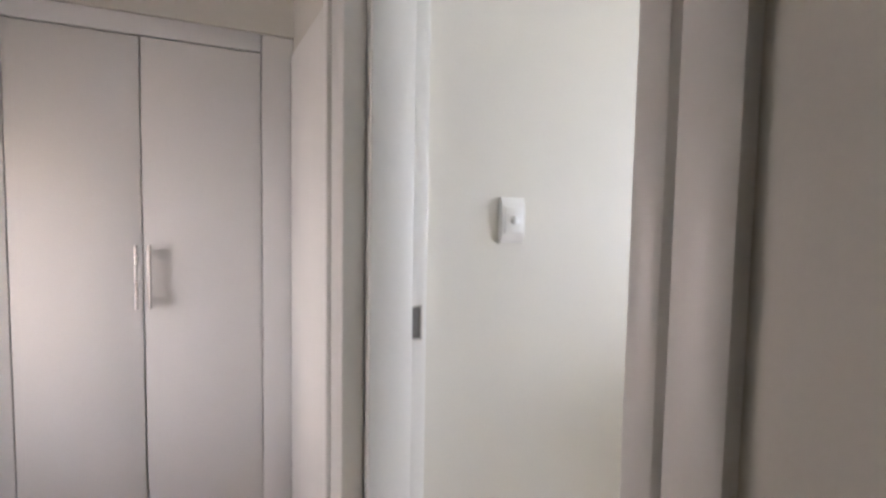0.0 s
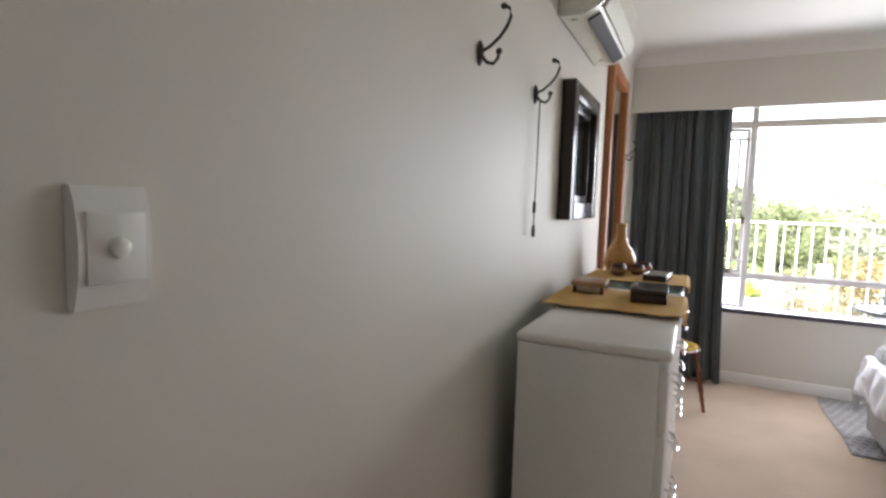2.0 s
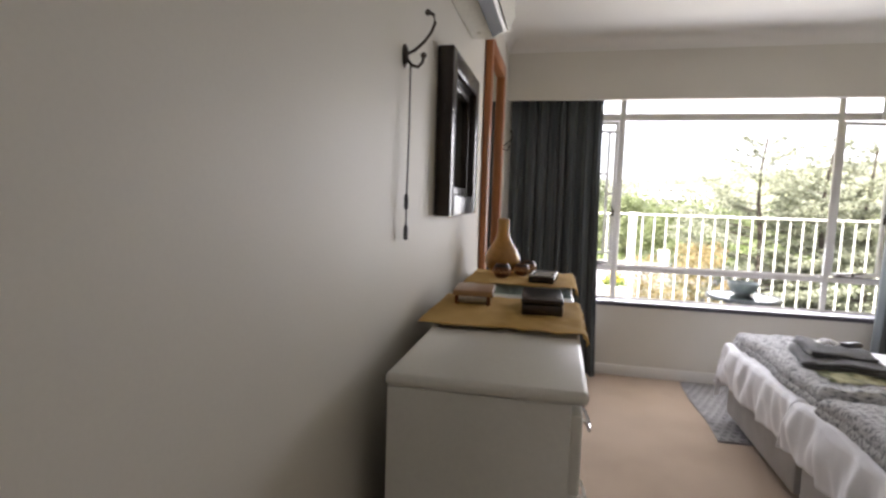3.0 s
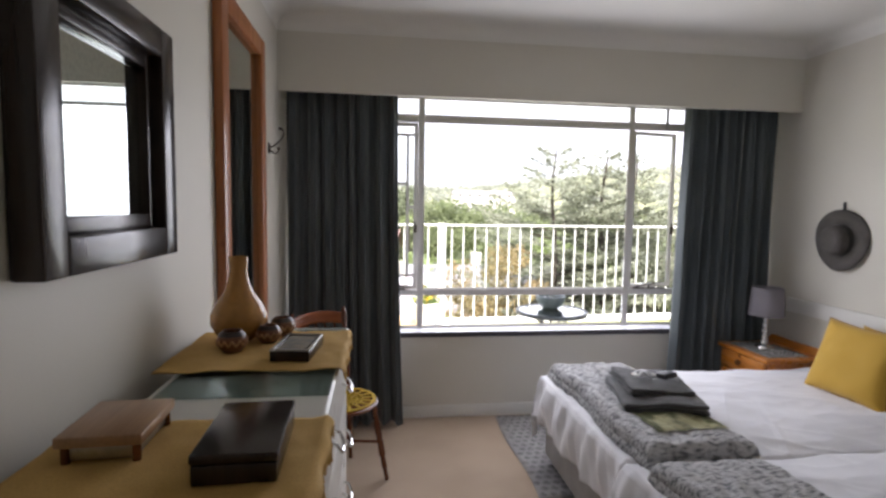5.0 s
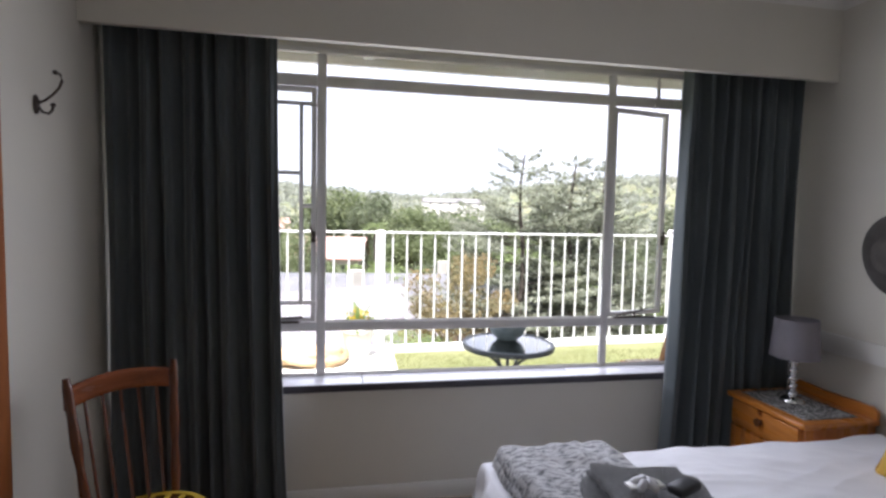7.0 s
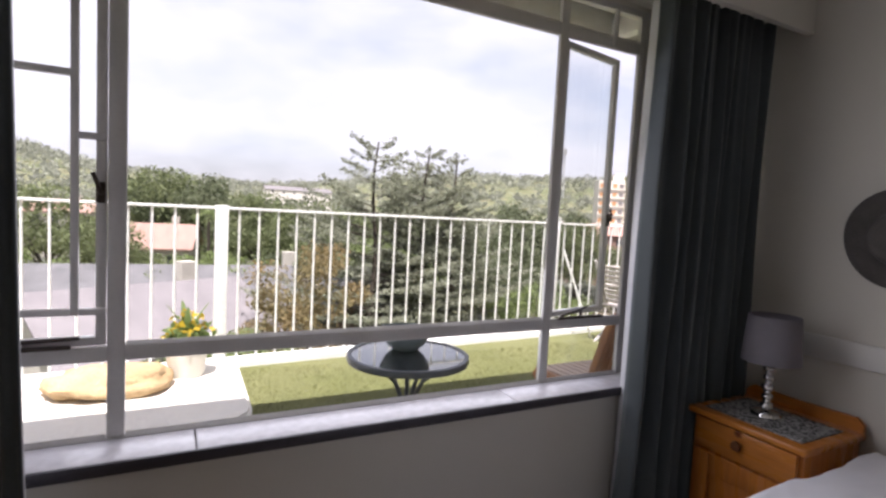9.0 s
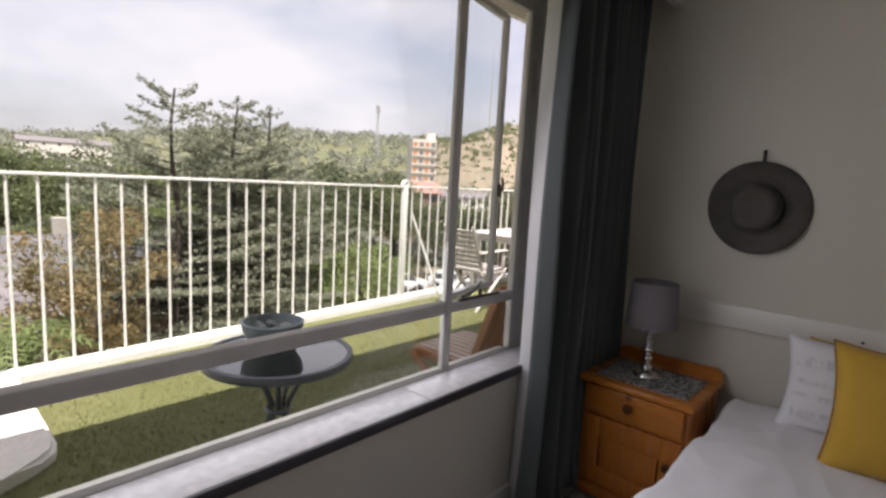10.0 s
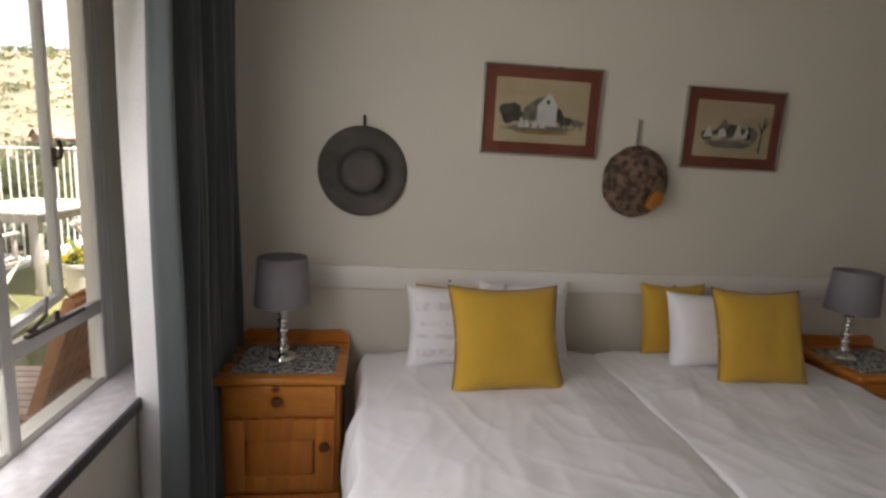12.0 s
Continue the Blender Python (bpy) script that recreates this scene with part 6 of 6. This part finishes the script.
def cedar(height, seed, base_spread):
    g = np.random.default_rng(seed)
    t = thing("cedar_tree", Matrix(), "tall open cedar with tiered horizontal branches", "tree", group="cedars")
    bm = bm_new()
    pts = [(0.15 * math.sin(k * 1.3 + seed), 0.15 * math.cos(k * 0.9), height * k / 9 - 0.5 * (k == 0)) for k in range(10)]
    tube(bm, pts, 0.30, 8, 0.05)
    part("trunk", bm, BARK, t)
    cen = []
    bm = bm_new()
    z = height * 0.18
    while z < height * 0.99:
        f = z / height
        reach = base_spread * (1 - f) ** 0.75 + 1.0
        for k in range(4 if f < 0.9 else 5):
            a = g.uniform(0, 6.283)
            L = reach * g.uniform(0.55, 1.1)
            rise = L * (0.10 + 0.25 * f)
            tip = (L * math.cos(a), L * math.sin(a), z + rise)
            tube(bm, [(0, 0, z), (tip[0] * 0.5, tip[1] * 0.5, z + rise * 0.35), tip], 0.07 * (1.1 - f), 5, 0.012)
            m = int(86 * L * (0.6 if f > 0.84 else 1.0))
            s = g.uniform(0.25, 1.05, m) ** 0.8
            w = 0.26 * L * (0.35 + 0.65 * np.sin(np.clip(s, 0, 1) * 3.0))
            off = g.normal(0, 0.5, m) * w
            cen.append(np.c_[tip[0] * s - math.sin(a) * off, tip[1] * s + math.cos(a) * off, z + rise * s ** 1.5 + g.normal(0, 0.07, m)])
        z += height * g.uniform(0.022, 0.040) * (1.35 if f > 0.8 else 1.0)
    part("branches", bm, BARK, t, smooth=None)
    o = new("needles", np_mesh("needles", *leaf_cloud(np.concatenate(cen), g, 0.085, 0.55), LEAF_CEDAR))
    o.parent = t
    return t


def crown_to(tree, az, r, elev, nominal, turn=0):
    """Stands a tree at a bearing and range so that its top reaches an elevation."""
    p = at(az, r)
    s = (EYE.z + r * math.tan(radians(elev)) - p.z) / nominal
    tree.matrix_world = Matrix.Translation(p) @ Matrix.Rotation(turn, 4, 'Z') @ Matrix.Scale(s, 4)


for az, r, e, sd, sp in ((20.0, 26, 7.8, 1, 8.2), (25.4, 28, 6.8, 2, 6.4), (28.5, 29, 6.4, 3, 6.2)):
    crown_to(cedar(15.0, sd, sp), az, r, e, 15.3)
protos = [broad_tree(8.0, 3.6, 11, LEAF_MID), broad_tree(8.0, 4.2, 12, LEAF_DARK), broad_tree(7.0, 3.4, 13, LEAF_LIGHT), broad_tree(7.5, 1.75, 14, LEAF_AUTUMN, 9000, 0.03)]
heights = (7.4, 7.4, 6.5, 7.0)
crown_to(protos[3], 13.4, 19.0, -4.0, heights[3])
crown_to(protos[1], 37.5, 75, 1.8, heights[1])
crown_to(protos[0], -1.0, 80, 3.0, heights[0])
crown_to(protos[2], 6.0, 40, -5.0, heights[2])


def palm(az, r, top_elev, seed):
    g = random.Random(seed)
    p = at(az, r)
    H = EYE.z + r * math.tan(radians(top_elev)) - p.z
    t = thing("palm_tree", Matrix.Translation(p), "small palm with arching green fronds", "tree")
    bm = bm_new()
    tube(bm, [(0, 0, -0.3), (0.08, 0.05, H * 0.4), (0.0, 0.1, H * 0.86)], 0.20, 10, 0.13)
    part("trunk", bm, BARK, t)
    for k in range(18):
        a = k * 2.4 + g.uniform(-0.2, 0.2)
        L, up = g.uniform(1.3, 1.9), g.uniform(0.1, 1.0)
        bm = bm_new()
        rib = [Vector((math.cos(a) * L * f, math.sin(a) * L * f + 0.1, H * 0.86 + up * L * f - (0.55 + 0.35 * up) * L * f * f)) for f in (n / 10 for n in range(11))]
        tube(bm, rib, 0.018, 5, 0.006)
        side = Vector((-math.sin(a), math.cos(a), 0))
        for n in range(1, 10):
            for sg in (-1, 1):
                ll = 0.42 * math.sin(math.pi * (n + 0.6) / 11)
                d = (rib[n + 1] - rib[n]).normalized()
                tip = rib[n] + side * sg * ll + d * ll * 0.5 - Vector((0, 0, 0.12 * ll))
                q = rib[n] + d * 0.06
                bm.faces.new([bm.verts.new(v) for v in (rib[n], (rib[n] + tip) / 2 + d * 0.03, tip, (q + tip) / 2 + d * 0.03, q)])
        part("frond", bm, LEAF_LIGHT, t, smooth=None)


palm(7.0, 14.0, -11.5, 3)
palm(3.0, 48.0, 0.6, 7)
rt = random.Random(5)
spots = [(1, 0.5, 85, 3.0), (0, 8, 62, 1.2), (1, 12, 70, 1.6), (0, 17, 45, -0.5), (2, 10, 36, -6.0), (2, 2, 33, -5.5), (0, -6, 48, -2), (1, 33, 60, 0.5), (0, 42, 66, 0.0),
         (2, 38.2, 31, -7.2), (1, 49.5, 62, -2.0), (1, 31, 40, -1.5), (2, 46.5, 75, -2.0), (0, 54, 60, -1.0), (1, 58, 70, 0.5), (0, 62, 60, -1.5),
         (2, 22, 38, -3.0), (1, 16, 34, -3.5), (2, 7.5, 24, -12.0), (2, 1, 20, -15.0), (0, 14, 55, 0.6), (1, 4, 72, 1.5), (0, -10, 60, 0.8), (2, -14, 40, -4), (0, 66, 75, 0.6), (1, 24, 60, 1.0), (0, 28, 48, 0.0)]
for k, az, r, e in spots:
    c = copy_thing(protos[k], Matrix())
    c.scale = (1, 1, 1)
    crown_to(c, az, r, e, heights[k], rt.uniform(0, 6))

# far woods: clumps of leaves over the valley and ridge
g = np.random.default_rng(8)
cs = []
for k in range(6500):
    az, r = g.uniform(-40, 80), 75 + 850 * g.uniform() ** 1.6
    if az > 48 and r > 170 and g.uniform() < 0.8:
        continue
    p = at(az, r)
    size = g.uniform(0.6, 1.0) * (2.6 + r * 0.007)
    if az > 44 and r > 170:
        size *= 0.42
    m = 26
    d = g.normal(size=(m, 3)) * np.array([1, 1, 0.55]) * size * 0.55
    cs.append(np.c_[d + np.array([p.x, p.y, p.z + size * 0.45]), np.full(m, size)])
cs = np.concatenate(cs)
hill = []
for k in range(1500):
    az, r = g.uniform(44.5, 84), 165 + 300 * g.uniform()
    p = at(az, r)
    size = g.uniform(0.5, 1.0) ** 1.5 * (1.3 + r * 0.006)
    d = g.normal(size=(16, 3)) * np.array([1, 1, 0.5]) * size * 0.5
    hill.append(np.c_[d + np.array([p.x, p.y, p.z + size * 0.3]), np.full(16, size)])
hill = np.concatenate(hill)
v, f = leaf_cloud(hill[:, :3], g, 1.0)
ctr = np.repeat(hill[:, :3], 4, axis=0)
v = ctr + (v - ctr) * np.repeat(hill[:, 3:], 4, axis=0) * 0.34
tagged(new("hill_shrubs", np_mesh("hill_shrubs", v, f, LEAF_MID)), "scattered green shrubs over the dry hillside", "shrubs", kind="stuff")
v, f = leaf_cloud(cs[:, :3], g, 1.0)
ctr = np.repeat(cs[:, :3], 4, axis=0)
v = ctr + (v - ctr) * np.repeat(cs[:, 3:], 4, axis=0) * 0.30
tagged(new("far_woods", np_mesh("far_woods", v, f, LEAF_FAR_HAZE)), "green woods over the valley and hills, haze put into their colour", "woods", kind="stuff")


def gable_house(az, r, z_eave, rise, length, depth, turn, roof, walls, label, wins=4):
    p = at(az, r)
    h = thing("house", Matrix.Translation((p.x, p.y, z_eave)) @ Matrix.Rotation(radians(turn), 4, 'Z'), label, "house", group="houses in the valley")
    L, D = length / 2, depth / 2
    drop = z_eave - p.z + 1
    bm = bm_new()
    box(bm, -L + 0.4, -D + 0.4, -drop, L - 0.4, D - 0.4, 0)
    prism(bm, [(-D + 0.4, 0), (D - 0.4, 0), (0, rise * (1 - 0.4 / D))], -L + 0.4, L - 0.4, axis="x")
    part("wall", bm, walls, h, smooth=None)
    bm = bm_new()
    for s in (-1, 1):
        prism(bm, [(s * D, -0.15), (s * D, 0.0), (0, rise + 0.12), (0, rise)], -L, L, axis="x")
    part("roof", bm, roof, h, smooth=None)
    bm = bm_new()
    box(bm, L * 0.4, 0.3, rise * 0.4, L * 0.4 + 0.7, 1.0, rise + 0.9)
    part("chimney", bm, HOUSEWALL, h)
    for k in range(wins):
        x = -L + (k + 0.7) * length / (wins + 0.4)
        bm = bm_new()
        box(bm, x - 0.6, -D + 0.36, -1.9, x + 0.6, -D + 0.42, -0.7)
        part("window", bm, WINDARK, h)


gable_house(3.5, 33, -4.1, 1.6, 20, 9, -4, ROOFGREY, BRICKRED, "long grey-tiled house roof", 8)
gable_house(-2.5, 25, -4.4, 2.0, 9, 8, 28, ROOFPALE, HOUSEWALL, "house with a pale pink sheet roof", 3)
gable_house(-2.0, 62, -3.6, 2.2, 9, 8, -10, ROOFPINK, HOUSEWALL, "house with a pink tiled roof", 3)
gable_house(5.0, 84, -5.0, 2.0, 12, 8, 20, ROOFPALE, HOUSEWALL, "distant house with a white sheet roof", 4)
gable_house(36.8, 33, -5.8, 0.35, 7, 5, -30, ROOFGREEN, HOUSEWALL, "low outbuilding with a flat green roof", 2)
gable_house(49.5, 120, -2.0, 1.0, 26, 12, -40, ROOFPALE, TOWERWALL, "long white hall with a grey roof", 8)
gable_house(43.5, 105, -1.2, 2.0, 12, 9, -30, ROOFPINK, BRICKRED, "brick house below the tower block", 4)
gable_house(62.5, 110, 1.5, 1.2, 14, 9, -50, ROOFPINK, BRICKRED, "red brick house on the hillside", 5)
gable_house(-9, 120, -2.0, 2.2, 12, 9, 10, ROOFPINK, HOUSEWALL, "house with a tiled roof among trees", 4)
gable_house(11.5, 330, 10.0, 2.2, 40, 12, 0, ROOFPALE, TOWERWALL, "distant white low building on the ridge", 6)


def tower_block(az, r, top_elev, width, depth, floors):
    p = at(az, r)
    top = EYE.z + r * math.tan(radians(top_elev))
    b = thing("apartment_block", Matrix.Translation(p) @ Matrix.Rotation(radians(-az + 12), 4, 'Z'), "white apartment block with orange window bands", "building")
    H = top - p.z
    bm = bm_new()
    box(bm, -width / 2, -depth / 2, -2, width / 2, depth / 2, H)
    part("wall", bm, TOWERWALL, b, smooth=None)
    bm = bm_new()
    box(bm, width * 0.18, -depth * 0.3, H, width * 0.5, depth * 0.3, H + 2.6)
    part("lift_house", bm, TOWERWALL, b, smooth=None)
    fh = 3.1
    pane = mat("tower_window_grey", (0.22, 0.20, 0.19), (0.17, 0.16, 0.155), rough=0.3, bump=0)
    band = mat("tower_panel_orange", (0.52, 0.27, 0.13), (0.45, 0.22, 0.10), rough=0.8)
    for k in range(floors):
        z = H - 1.2 - fh * k
        for j in range(4):
            x = -width / 2 + width * (j + 0.5) / 4
            bm = bm_new()
            box(bm, x - width * 0.085, -depth / 2 - 0.12, z - 1.5, x + width * 0.085, -depth / 2 + 0.1, z)
            part("window", bm, pane if j % 2 else band, b)
        bm = bm_new()
        box(bm, -width / 2 - 0.2, -depth / 2 - 0.5, z - 2.1, width / 2 + 0.2, -depth / 2 - 0.05, z - 1.75)
        part("balcony", bm, TOWERWALL, b)


tower_block(44.8, 200, 4.2, 9.0, 9.0, 7)
mast = thing("radio_mast", Matrix.Translation(at(40.0, 620)), "thin lattice radio mast on the ridge", "mast")
H = EYE.z + 620 * math.tan(radians(7.6)) - at(40.0, 620).z
bm = bm_new()
for a in range(3):
    c, s = math.cos(a * 2.09), math.sin(a * 2.09)
    rod(bm, (2.6 * c, 2.6 * s, -2), (0.9 * c, 0.9 * s, H), 0.28, 0.2, 6)
for k in range(14):
    z0, z1 = H * k / 14, H * (k + 1) / 14
    r0, r1 = 2.6 - 1.7 * k / 14, 2.6 - 1.7 * (k + 1) / 14
    for a in range(3):
        c, s, c2, s2 = math.cos(a * 2.09), math.sin(a * 2.09), math.cos((a + 1) * 2.09), math.sin((a + 1) * 2.09)
        rod(bm, (r0 * c, r0 * s, z0), (r1 * c2, r1 * s2, z1), 0.16, seg=5)
part("lattice", bm, GALV, mast, smooth=None)
for k in range(4):
    bm = bm_new()
    rod(bm, (2.0 * math.cos(k * 1.6), 2.0 * math.sin(k * 1.6), H * 0.86), (2.0 * math.cos(k * 1.6), 2.0 * math.sin(k * 1.6), H * 0.97), 1.2)
    part("antenna", bm, GALV, mast)


pole_base = at(52.0, 400)
PH = EYE.z + 400 * math.tan(radians(13.3)) - pole_base.z
tall_mast = thing("tall_mast", Matrix.Translation(pole_base), "tall thin pale radio mast behind the hill", "mast")
for k in range(6):
    bm = bm_new()
    rod(bm, (0, 0, -2 + (PH + 2) * k / 6), (0, 0, -2 + (PH + 2) * (k + 1) / 6), 0.62 - 0.07 * k, 0.55 - 0.07 * k, 6)
    part("mast_section", bm, GALV, tall_mast)


def car(az, r, turn, paint, label):
    p = at(az, r, -8.58)
    c = thing("car", Matrix.Translation(p) @ Matrix.Rotation(radians(turn), 4, 'Z'), label, "car", group="parked cars")
    bm = bm_new()
    prism(bm, [(-2.1, 0.35), (2.1, 0.35), (2.15, 0.75), (1.2, 0.92), (-2.0, 0.95), (-2.15, 0.7)], -0.85, 0.85)
    bmesh.ops.bevel(bm, geom=list(bm.edges), offset=0.07, segments=2, affect='EDGES')
    part("body", bm, paint, c)
    bm = bm_new()
    prism(bm, [(-1.8, 0.93), (1.1, 0.91), (0.5, 1.42), (-1.3, 1.45)], -0.74, 0.74)
    part("cabin", bm, WINDARK, c)
    bm = bm_new()
    prism(bm, [(-1.35, 1.44), (0.5, 1.41), (0.4, 1.48), (-1.25, 1.50)], -0.72, 0.72)
    part("roof", bm, paint, c)
    for x in (-1.35, 1.35):
        for y in (-0.86, 0.66):
            bm = bm_new()
            rod(bm, (x, y, 0.32), (x, y + 0.2, 0.32), 0.32, seg=16)
            part("wheel", bm, RUBBER, c)


car(41.6, 45.5, -40, CARWHITE, "white parked hatchback in the street")
car(43.3, 46.5, -42, CARWHITE, "white parked hatchback in the street")
car(48.5, 48.0, -47, CARWHITE, "white parked hatchback in the street")
